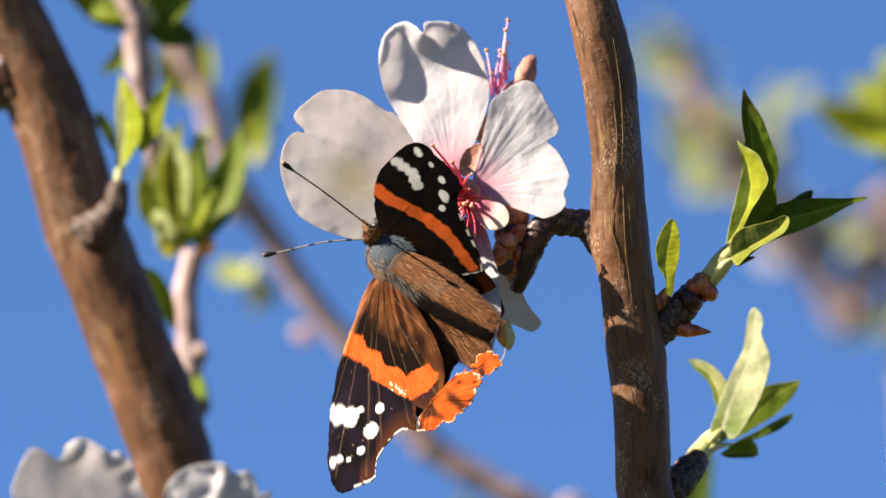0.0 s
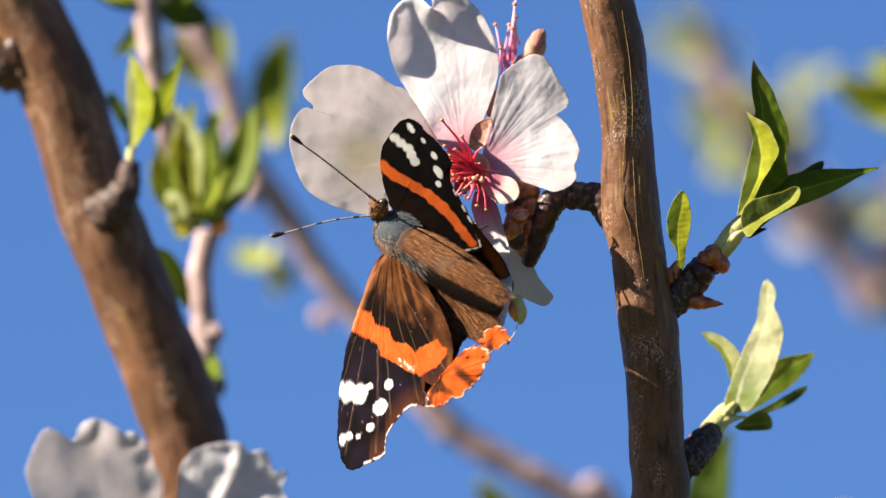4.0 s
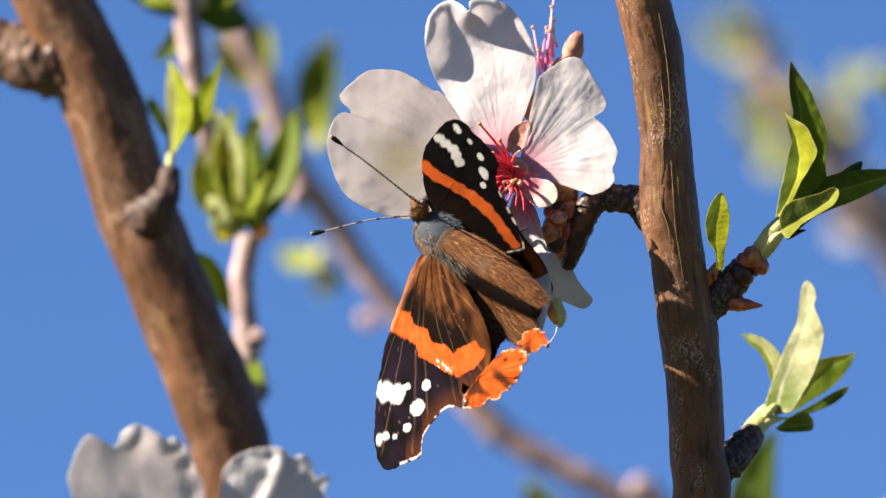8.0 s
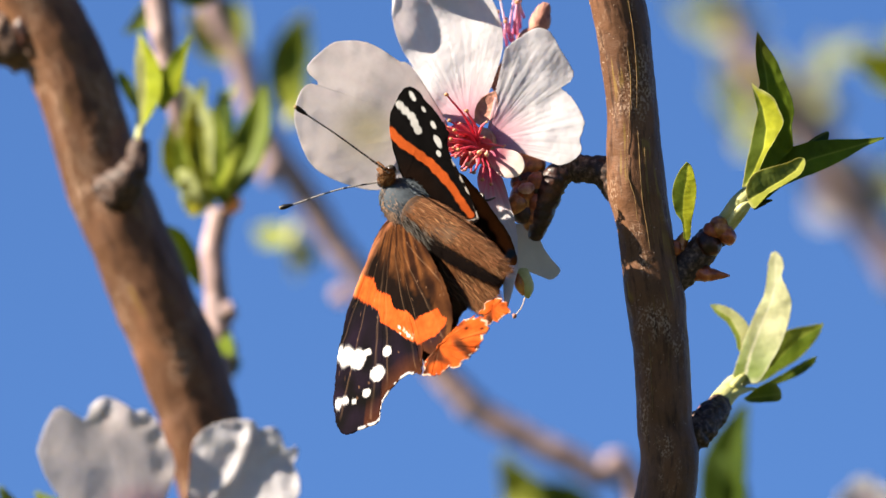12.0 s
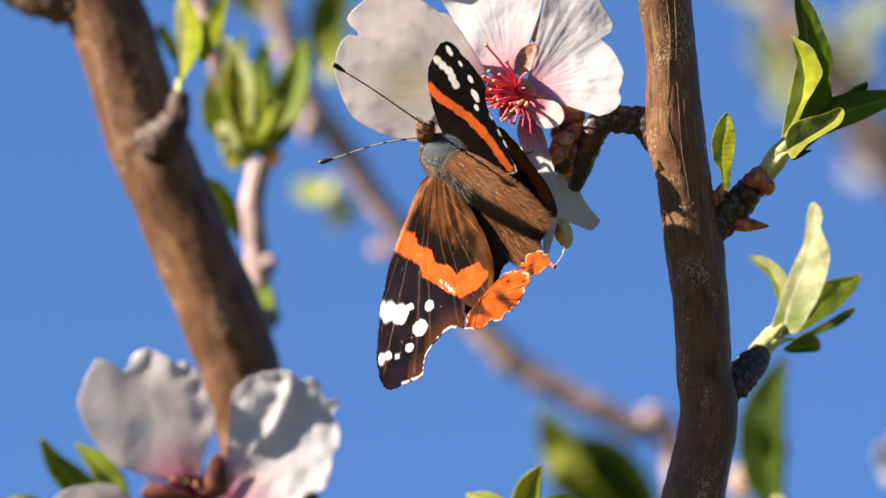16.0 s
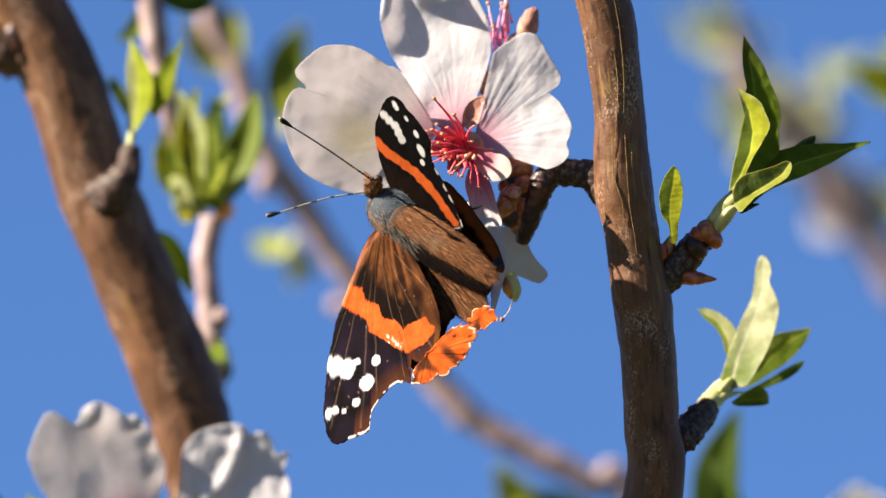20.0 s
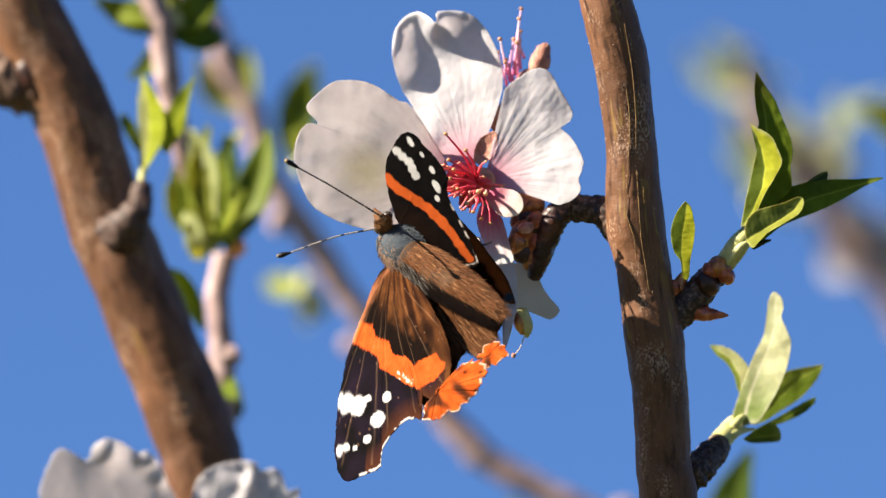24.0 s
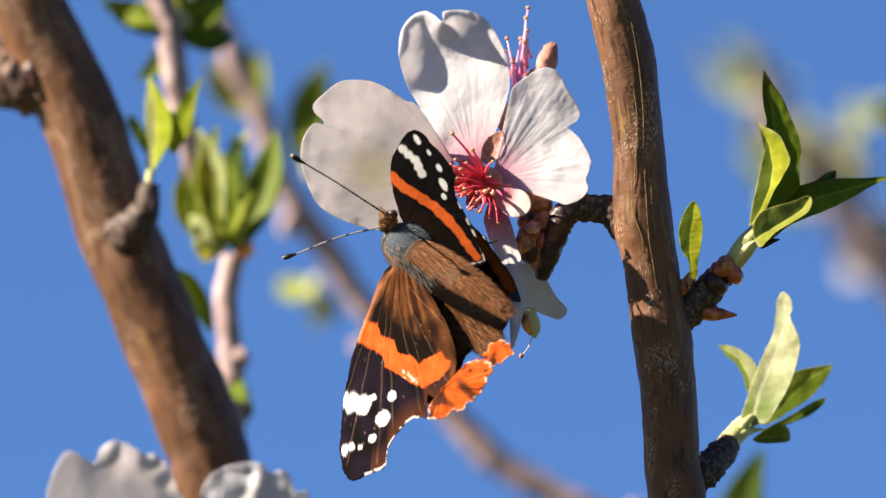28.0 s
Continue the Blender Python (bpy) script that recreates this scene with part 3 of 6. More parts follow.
def build_far_tree():
    foot = below(0.75, 2.4, -0.05)
    tree = thing("almond_tree", below(0.75, 2.4, 0), "neighbouring almond tree, young leaves and blossom, out of focus", "tree")
    top = (95.5, -22.8, -480.0)
    tube("trunk", [foot, below(0.7, 2.3, 1.2), tuple(np.array(top) + (40, -420, 0))], [90, 60, 22], BARK, tree, sides=24, step=25, lumps=0.1, lump_scale=0.01)
    tube("branch", [tuple(np.array(top) + (40, -420, 0)), top, (81.1, -8.9, -480.0), (70.8, 5.0, -480.0), (59.4, 20.0, -480.0), (51.6, 34.0, -480.0), (49.9, 41.0, -480.0)], [16, 5, 3.4, 3.0, 2.8, 2.4, 1.5],
         GREY_BARK, tree, sides=18, step=3, lumps=0.15, lump_scale=0.06, seed=21, label="pale pinkish twig")
    return tree


# ---- blossoms ----
def petal_colour(pink=0.35, reach=0.45, cream=0.0):
    def colour(u, s):
        white = np.array((0.63, 0.61, 0.60)) - cream * np.array((0.0, 0.02, 0.08))
        rose = np.array((0.66, 0.17, 0.28))
        streak = 0.5 + 0.5 * math.sin(s * 23 + 4 * u)
        f = max(0.0, 1 - u / reach)
        return mix(white, rose, pink * f ** 1.3 * (0.75 + 0.5 * streak) + 0.03 * streak * (1 - u))
    return colour


DOWN_SUN = (0.82, -0.57)      # the way the light runs across the view


def slope(X, Y, foot, k):
    """A plane through the foot that rises by k towards the viewer along the light's way."""
    return k * ((X - foot[0]) * DOWN_SUN[0] + (Y - foot[1]) * DOWN_SUN[1])


def fold_side(X, Y, a, b, soft=0.5):
    """How far places lie to the right of the line from a to b, rounded off along it."""
    n = math.hypot(b[0] - a[0], b[1] - a[1])
    d = ((X - a[0]) * (b[1] - a[1]) - (Y - a[1]) * (b[0] - a[0])) / n
    return 0.5 * (d + np.sqrt(d * d + soft))


def crinkles(X, Y, foot, seed, deep=0.06, ribs=0.05):
    """Fine creases that fan out from a petal's foot."""
    r, a = np.hypot(X - foot[0], Y - foot[1]), np.arctan2(Y - foot[1], X - foot[0])
    fan = np.array([noise.noise(Vector((u * 14 + seed, v * 0.12, seed))) + 0.5 * noise.noise(Vector((u * 36 + seed, v * 0.3, seed + 4))) for u, v in zip(a, r)])
    return np.clip(r / 6, 0, 1) * (ribs * fan + deep * field(X, Y, 0.55, seed) + 0.6 * deep * field(X, Y, 1.5, seed + 2))


def petal_paint(foot, pink=0.9, reach=9.0, cream=0.0, seed=0.0, spot=None):
    """White petals, flushed and veined with rose towards the foot."""
    def colour(X, Y, F):
        r, a = np.hypot(X - foot[0], Y - foot[1]), np.arctan2(Y - foot[1], X - foot[0])
        vein = np.array([noise.noise(Vector((u * 16 + seed, v * 0.08, 3.0))) for u, v in zip(a, r)])
        white = np.array((0.72, 0.695, 0.70)) - cream * np.array((0.0, 0.02, 0.09))
        flush = np.clip(1 - r / reach, 0, 1) ** 1.4 * pink * (1 + 0.5 * vein) + 0.03 * np.clip(vein, 0, 1)
        cols = blend(np.tile(white, (len(X), 1)), (0.70, 0.13, 0.26), flush)
        if spot:
            cols = blend(cols, (0.56, 0.52, 0.33), 0.6 * bell(X, Y, *spot))
        return cols
    return colour


def stamen(parent, foot, tip, bend, low=(0.78, 0.05, 0.11), high=(0.86, 0.28, 0.34), r=0.18, anther=(0.74, 0.46, 0.24), size=1.0):
    foot, tip = np.array(foot, float), np.array(tip, float)
    mid = (foot + tip) / 2 + np.array(bend)
    ob = tube("stamen", [foot, mid, tip], [r * 1.3, r, r * 0.75], STAMEN, parent, sides=8, step=0.5, lumps=0.0, tints=lambda f: mix(low, high, f))
    ball("anther", tip, (0.36 * size, 0.3 * size, 0.42 * size), STAMEN, ob, tint=anther, lumps=0.15, rings=8, sides=10)
    return ob


def build_blossom():
    heart = (5.5, 12.4, 3.0)
    fl = thing("almond_blossom", (10.7, 8.6, -4.0), "open white almond blossom with a pink centre on a spur", "blossom", "almond blossoms")
    H = np.array(heart)
    foot = (1.5, 14.0)
    # the wide petal turned away from the light, which shines through it
    rim = [(1.1, 15.4), (-3.3, 22.2), (-5.3, 23.3), (-7.2, 24.6), (-9.4, 25.7), (-11.9, 26.0), (-14.0, 25.7), (-15.7, 24.5), (-17.5, 22.7), (-17.4, 21.6), (-16.4, 20.6), (-16.2, 20.0), (-17.2, 20.2), (-18.3, 19.4), (-19.1, 17.7), (-19.4, 15.5), (-18.9, 13.2), (-18.1, 10.9), (-16.9, 9.0), (-14.9, 7.6), (-12.3, 6.5), (-9.3, 5.8), (-6.3, 6.1), (-2.4, 8.9)]
    sheet("petal", rim, foot, lambda X, Y, F: -4.5 + slope(X, Y, foot, -0.55) + 0.45 * field(X, Y, 0.17, 1.3) + 0.8 * bell(X, Y, -14.5, 24.0, 5.0) - 0.6 * bell(X, Y, -10.0, 19.0, 5.0)
          + 0.5 * F ** 6 * field(X, Y, 0.5, 2.0) + crinkles(X, Y, foot, 1.0, 0.05, 0.03), petal_paint(foot, 0.4, 7.0, 0.2, 1.0, (-9.5, 13.8, 3.5)), PETAL, fl, rings=70, around=220, fray=0.05, seed=1)
    # the upright petal: its upper left lip curls forward and shades the middle
    foot2 = (4.0, 14.6)
    rim = [(5.0, 14.5), (2.4, 14.5), (-1.1, 17.3), (-3.9, 18.0), (-5.6, 18.7), (-6.0, 19.6), (-5.0, 21.3), (-3.3, 22.1), (-4.8, 24.8), (-5.9, 27.8), (-6.2, 30.7), (-5.7, 33.3), (-4.3, 34.9), (-2.7, 35.5), (-1.3, 34.9), (-0.4, 34.0), (-0.1, 34.3), (-0.2, 35.2), (0.8, 35.6), (3.5, 35.5), (5.4, 34.5), (7.0, 32.5), (8.2, 29.9), (8.8, 27.6), (8.9, 25.3), (8.2, 22.3), (7.2, 19.6), (6.0, 16.5)]
    lip = [(-6.5, 28.3), (-6.0, 30.7), (-5.6, 33.3), (-4.2, 34.8), (-2.7, 35.3), (-1.2, 34.7), (-0.4, 33.9)]
    lip2 = [(-0.1, 34.2), (0.1, 35.1), (1.2, 35.4), (3.3, 35.3)]

    def upright(X, Y, F):
        d1, d2 = gap(X, Y, lip)[0], gap(X, Y, lip2)[0]
        return (-2.0 + slope(X, Y, foot2, 0.40) + 3.6 * np.exp(-(d1 / 2.3) ** 1.5) + 2.0 * np.exp(-(d2 / 1.8) ** 1.5) + 0.5 * field(X, Y, 0.22, 4.0)
                + 0.9 * bell(X, Y, -3.5, 17.5, 3.0) + crinkles(X, Y, foot2, 4.0, 0.08, 0.05))
    sheet("petal", rim, foot2, upright, petal_paint(foot2, 0.8, 7.5, 0.0, 4.0), PETAL, fl, rings=80, around=240, fray=0.06, seed=4)
    # the petal folded along its length, its lower half full in the light
    foot3 = (6.4, 12.4)
    rim = [(6.1, 12.0), (6.3, 13.4), (7.3, 14.7), (8.3, 17.6), (8.8, 21.4), (9.0, 24.3), (9.9, 25.5), (12.2, 27.1), (13.7, 27.7), (15.3, 27.1), (16.5, 25.1), (17.8, 22.9), (18.4, 21.5), (18.1, 20.5), (16.7, 19.6), (17.6, 18.8), (18.6, 17.6), (19.8, 15.2), (19.7, 13.8), (19.2, 12.4), (19.5, 11.1), (18.6, 9.9), (16.6, 9.0), (15.1, 9.6), (13.3, 10.4), (10.2, 10.9), (7.6, 11.3)]
    crease = [(6.3, 12.8), (16.6, 19.9)]

    def folded(X, Y, F):
        low, high = fold_side(X, Y, crease[0], crease[1], 0.3), fold_side(X, Y, crease[1], crease[0], 0.3)
        return (0.0 + slope(X, Y, foot3, 0.13) + 0.36 * low - 0.02 * high
                + 0.35 * field(X, Y, 0.3, 7.0) * np.clip(F * 1.5, 0, 1) + crinkles(X, Y, foot3, 7.0, 0.06, 0.07))
    sheet("petal", rim, foot3, folded, petal_paint(foot3, 0.9, 7.8, 0.0, 7.0), PETAL, fl, rings=80, around=240, fray=0.08, seed=7)
    # the small curled petal under the stamens, the narrow one that hangs behind the wing, and a lit tip beside the head
    foot4 = (7.6, 10.6)
    rim = [(6.3, 10.7), (7.6, 11.2), (9.1, 11.3), (10.6, 10.9), (11.5, 10.0), (11.7, 8.7), (11.0, 7.7), (9.6, 7.3), (8.5, 7.6), (7.5, 8.6)]
    sheet("petal", rim, foot4, lambda X, Y, F: 6.6 + slope(X, Y, foot4, 0.6) + 0.4 * field(X, Y, 0.5, 2.0), petal_paint(foot4, 1.0, 4.6, 1.2, 2.0), PETAL, fl, rings=26, around=90, seed=2)
    foot5 = (6.9, 8.9)
    rim = [(5.8, 9.1), (7.2, 8.8), (8.5, 7.7), (9.2, 6.0), (9.7, 3.9), (10.5, 1.0), (10.8, -2.2), (10.8, -4.6), (10.2, -7.2), (9.4, -10.0), (8.9, -10.1), (9.2, -6.9), (8.5, -3.0), (7.1, 1.5), (5.9, 4.7), (5.3, 7.1)]
    sheet("petal", rim, (8.3, 4.4), lambda X, Y, F: 2.8 + slope(X, Y, (8.3, 4.4), 0.55) + 0.25 * field(X, Y, 0.4, 5.0) + crinkles(X, Y, foot5, 5.0), petal_paint(foot5, 1.2, 7.5, 0.0, 5.0), PETAL, fl, rings=40, around=140, seed=5, fray=0.06)
    rim = [(-7.5, 10.4), (-6.6, 10.6), (-5.4, 10.7), (-4.3, 9.2), (-5.4, 8.3), (-7.0, 8.7)]
    sheet("petal", rim, (-5.0, 10.0), lambda X, Y, F: -2.6 + slope(X, Y, (-5.0, 10.0), 0.4), petal_paint((-3.0, 10.0), 0.2, 3.0), PETAL, fl, rings=16, around=60, seed=6, fray=0.08)
    # calyx cup and red heart
    tube("calyx", [H + (0, 0, -2.0), H + (1.5, -1, -5), (11.4, 8.2, -5.0)], [2.0, 2.4, 1.5], SEPAL, fl, sides=26, step=0.3, lumps=0.08, label="dull red calyx cup")
    ball("disc", H + (-1.2, -0.6, 0.0), (2.9, 2.6, 0.8), STAMEN, fl, tint=(0.80, 0.11, 0.13), lumps=0.5, label="crimson centre of the blossom")
    for rim, foot6, z, k in (([(4.9, 15.0), (5.1, 16.7), (5.8, 18.1), (6.9, 18.9), (7.9, 19.1), (8.1, 17.9), (7.8, 16.2), (6.9, 15.1), (5.8, 14.5)], (6.0, 15.4), -0.8, 0.22),
                             ([(7.2, 19.6), (7.5, 21.1), (8.1, 22.4), (8.9, 23.6), (9.2, 25.3), (9.7, 23.3), (9.3, 21.1), (8.9, 19.2), (8.1, 18.8)], (8.2, 19.2), -4.6, 0.1)):
        sheet("sepal", rim, foot6, lambda X, Y, F: z + slope(X, Y, foot6, k) + 0.5 * F ** 2 + 0.15 * field(X, Y, 0.9, 3.0), lambda X, Y, F: np.ones((len(X), 3)), SEPAL, fl, rings=22, around=80, thick=0.25, fray=0.12)
    # stamens: crimson threads that fan from the heart, with tan anthers
    rng = random.Random(5)
    for k in range(34):
        a = rng.uniform(1.7, 5.4) if k % 3 else rng.uniform(0, 2 * math.pi)
        spread = rng.uniform(1.6, 5.0)
        tip = H + (-1.0 + math.cos(a) * spread * 1.1 - 0.8, -0.4 + math.sin(a) * spread * 0.8, 3.2 + rng.uniform(-1.2, 1.6))
        stamen(fl, H + (-0.8 + math.cos(a) * 1.3, -0.3 + math.sin(a) * 1.3, 0.6), tip, (rng.uniform(-0.4, 0.4), rng.uniform(-0.4, 0.4), 0.8), r=0.15, low=(0.86, 0.10, 0.13), high=(0.88, 0.30, 0.32),
               anther=(0.80, 0.50, 0.26) if k % 3 == 0 else (0.78, 0.34, 0.26), size=0.6)
    for foot, tip, pale in (((5.4, 12.4, 0.5), (1.2, 18.6, 5.0), 0), ((5.5, 12.1, 0.5), (3.9, 16.4, 5.0), 0), ((5.1, 12.1, 1.0), (1.6, 15.1, 4.0), 0), ((5.2, 11.8, 1.0), (1.8, 12.6, 4.0), 0), ((5.4, 11.5, 1.0), (2.8, 11.2, 4.5), 0), ((5.8, 10.8, 1.0), (4.0, 9.2, 6.0), 1), ((6.0, 11.1, 1.0), (5.6, 10.8, 6.0), 1), ((6.1, 10.9, 1.5), (6.6, 10.5, 6.0), 1), ((5.4, 12.7, 0.5), (2.3, 13.8, 4.0), 0), ((5.8, 10.4, 1.0), (6.0, 7.1, 4.0), 0), ((6.3, 10.1, 1.0), (7.2, 6.5, 4.0), 0), ((5.5, 10.4, 1.0), (4.9, 8.1, 4.0), 0)):
        stamen(fl, np.add(foot, (0, 0, 4)), np.add(tip, (0, 0, 4)), (0.3, 0.2, 0.9), r=0.17, high=(0.88, 0.62, 0.48) if pale else (0.82, 0.12, 0.18), anther=(0.82, 0.55, 0.32) if pale else (0.62, 0.34, 0.16), size=1.0 if pale else 0.85)
    fl.location += BASE.to_3x3() @ Vector((0, 0, -6 * MM))
    return fl


def build_spent_blossom():
    foot = (12.3, 25.5, -8.0)
    fl = thing("almond_blossom", foot, "spent almond blossom with bare pink stamens, petals fallen", "blossom", "almond blossoms")
    F = np.array(foot)
    tube("calyx", [(9.2, 14.3, -7.0), (10.7, 19.7, -8.0), F, (13.0, 26.2, -8.0)], [1.0, 1.3, 1.8, 1.4], SEPAL, fl, sides=20, step=0.3, lumps=0.08)
    rim = [(12.4, 27.5), (12.6, 28.9), (13.2, 30.1), (14.1, 31.1), (15.2, 31.1), (15.4, 29.8), (15.3, 28.2), (14.7, 27.3), (13.5, 27.0)]
    for off, bulge in ((0.0, 1.0), (-0.9, 0.6)):
        sheet("sepal", rim, (13.6, 28.2), lambda X, Y, f: -6.6 + off + bulge * (1 - f ** 2) + 0.12 * field(X, Y, 0.9, 3.0), lambda X, Y, f: np.ones((len(X), 3)), SEPAL, fl, rings=20, around=70, thick=0.3, fray=0.12)
    roots = [(9.9, 26.0, -7.0), (10.4, 26.1, -7.0), (9.7, 26.5, -6.0), (10.9, 26.3, -8.0), (10.1, 25.4, -7.0), (9.5, 25.7, -7.0), (11.3, 27.7, -8.0), (10.6, 26.9, -7.0), (9.4, 25.4, -7.0), (11.8, 29.2, -8.0)]
    tips = [(8.5, 31.8, -7.0), (9.3, 29.0, -7.0), (10.4, 31.8, -8.0), (11.1, 34.6, -8.0), (11.4, 36.0, -9.0), (8.2, 30.0, -7.0), (11.3, 32.9, -8.0), (10.8, 31.3, -7.0), (9.2, 28.6, -6.0), (11.2, 31.5, -8.0)]
    for i, (root, tip) in enumerate(zip(roots, tips)):
        stamen(fl, root, tip, (-0.1, 0.0, 0.5), low=(0.74, 0.16, 0.36), high=(0.90, 0.62, 0.74) if i % 3 else (0.93, 0.84, 0.86), r=0.15, anther=(0.62, 0.36, 0.20), size=0.95)
    fl.location += BASE.to_3x3() @ Vector((0, 0, -7 * MM))
    # the last petal, hanging below the spur, and a yellowing bud with its thread
    old = thing("almond_blossom", (11.2, -0.2, -5.0), "wilting almond blossom with one drooping petal", "blossom", "almond blossoms")
    rim = [(10.3, 1.2), (12.1, 1.0), (13.4, -0.1), (14.3, -2.1), (15.3, -3.6), (16.5, -5.0), (16.3, -5.8), (15.3, -6.5), (13.8, -6.0), (12.0, -5.3), (10.6, -5.1), (10.0, -2.2)]
    sheet("petal", rim, (12.6, -2.4), lambda X, Y, f: -7.0 + slope(X, Y, (12.6, -2.4), -0.4) + 0.25 * field(X, Y, 0.35, 3.0), petal_paint((10.0, 1.0), 0.05, 4.0, 1.3, 3.0), PETAL, old, rings=30, around=110, seed=3)
    tube("bud", [(11.3, -5.1, -5.0), (11.6, -6.4, -5.0), (12.0, -7.7, -5.0), (12.1, -8.9, -5.0)], [0.8, 1.05, 1.0, 0.3], SHEATH, old, sides=18, step=0.3, lumps=0.1, label="yellow-green withered bud")
    tube("bud_scale", [(10.7, -5.7, -4.6), (11.0, -7.1, -4.2), (11.5, -8.5, -4.6)], [0.4, 0.7, 0.25], SCALE, old, sides=14, step=0.3, lumps=0.12, label="brown bud scale")
    tube("style", [(10.1, -6.0, -4.0), (9.7, -7.5, -3.0), (9.2, -9.4, -3.0)], [0.3, 0.4, 0.2], STAMEN, old, sides=10, step=0.4, tints=lambda f: (0.75, 0.25, 0.45))
    tube("thread", [(11.7, -8.9, -5.0), (11.3, -10.1, -4.6), (10.5, -11.2, -4.2)], [0.09, 0.07, 0.06], STAMEN, old, sides=8, step=0.3, lumps=0.0, tints=lambda f: (0.75, 0.62, 0.50))
    ball("thread_tip", (10.3, -11.4, -4.0), (0.35, 0.4, 0.3), SEPAL, old, lumps=0.3, rings=8, sides=10)
    # swollen buds between the blossom and the spur, their scales overlapping like tiles
    for spot, radii, lean, plates in (((12.3, 8.7, -6.0), (2.0, 2.5, 1.8), 0.35, ((-0.5, 0.7, 0.6), (0.8, -0.1, 0.9), (-0.3, -1.2, 0.8))), ((11.4, 4.1, -5.0), (1.8, 3.0, 1.9), -0.12, ((0.3, 1.4, 0.9), (-0.5, -0.3, 1.0), (0.5, -1.5, 0.7))),
                                      ((13.4, 3.1, -5.0), (1.9, 3.4, 1.8), -0.3, ((0.0, 0.9, 1.0), (0.3, -0.9, 0.8))), ((11.3, 6.8, -6.0), (1.5, 1.3, 1.2), 0.5, ((-0.2, 0.1, 0.6),))):
        bud = thing("leaf_bud", spot, "swollen almond bud with glossy brown and orange scales", "bud", "buds on the spur")
        c, s = math.cos(lean), math.sin(lean)
        axes = np.array(((c, s, 0), (-s, c, 0), (0, 0, 1.0)))
        ball("bud_core", spot, radii, SCALE, bud, axes=axes, lumps=0.06, lump_scale=0.5)
        for k, q in enumerate(plates):
            ball("bud_scale", np.array(spot) + axes.T @ np.array(q), np.array(radii) * (0.82, 0.52, 0.62), (RUST_SCALE, SCALE, STALK)[k % 3], bud, axes=axes, lumps=0.08, lump_scale=0.6)
    knob = thing("leaf_bud", (13.8, 6.0, -5.0), "dark brown almond bud wedged beside the stalk", "bud", "buds on the spur")
    ball("bud_core", (13.8, 5.9, -5.0), (2.0, 2.6, 1.8), STALK, knob, lumps=0.12, lump_scale=0.7)
    ball("bud_scale", (13.4, 6.8, -3.8), (1.3, 1.4, 0.8), RUST_SCALE, knob, lumps=0.12, lump_scale=0.7)
    # a pale scale added as a highlight, its brightness is in the colour
    nub = thing("leaf_bud", (12.0, 5.9, -3.0), "small bud scale painted pale pink as a highlight", "bud", "buds on the spur")
    ball("bud_core", (12.0, 5.9, -3.1), (1.1, 0.8, 0.6), PINK_SCALE, nub, lumps=0.25, lump_scale=0.9)


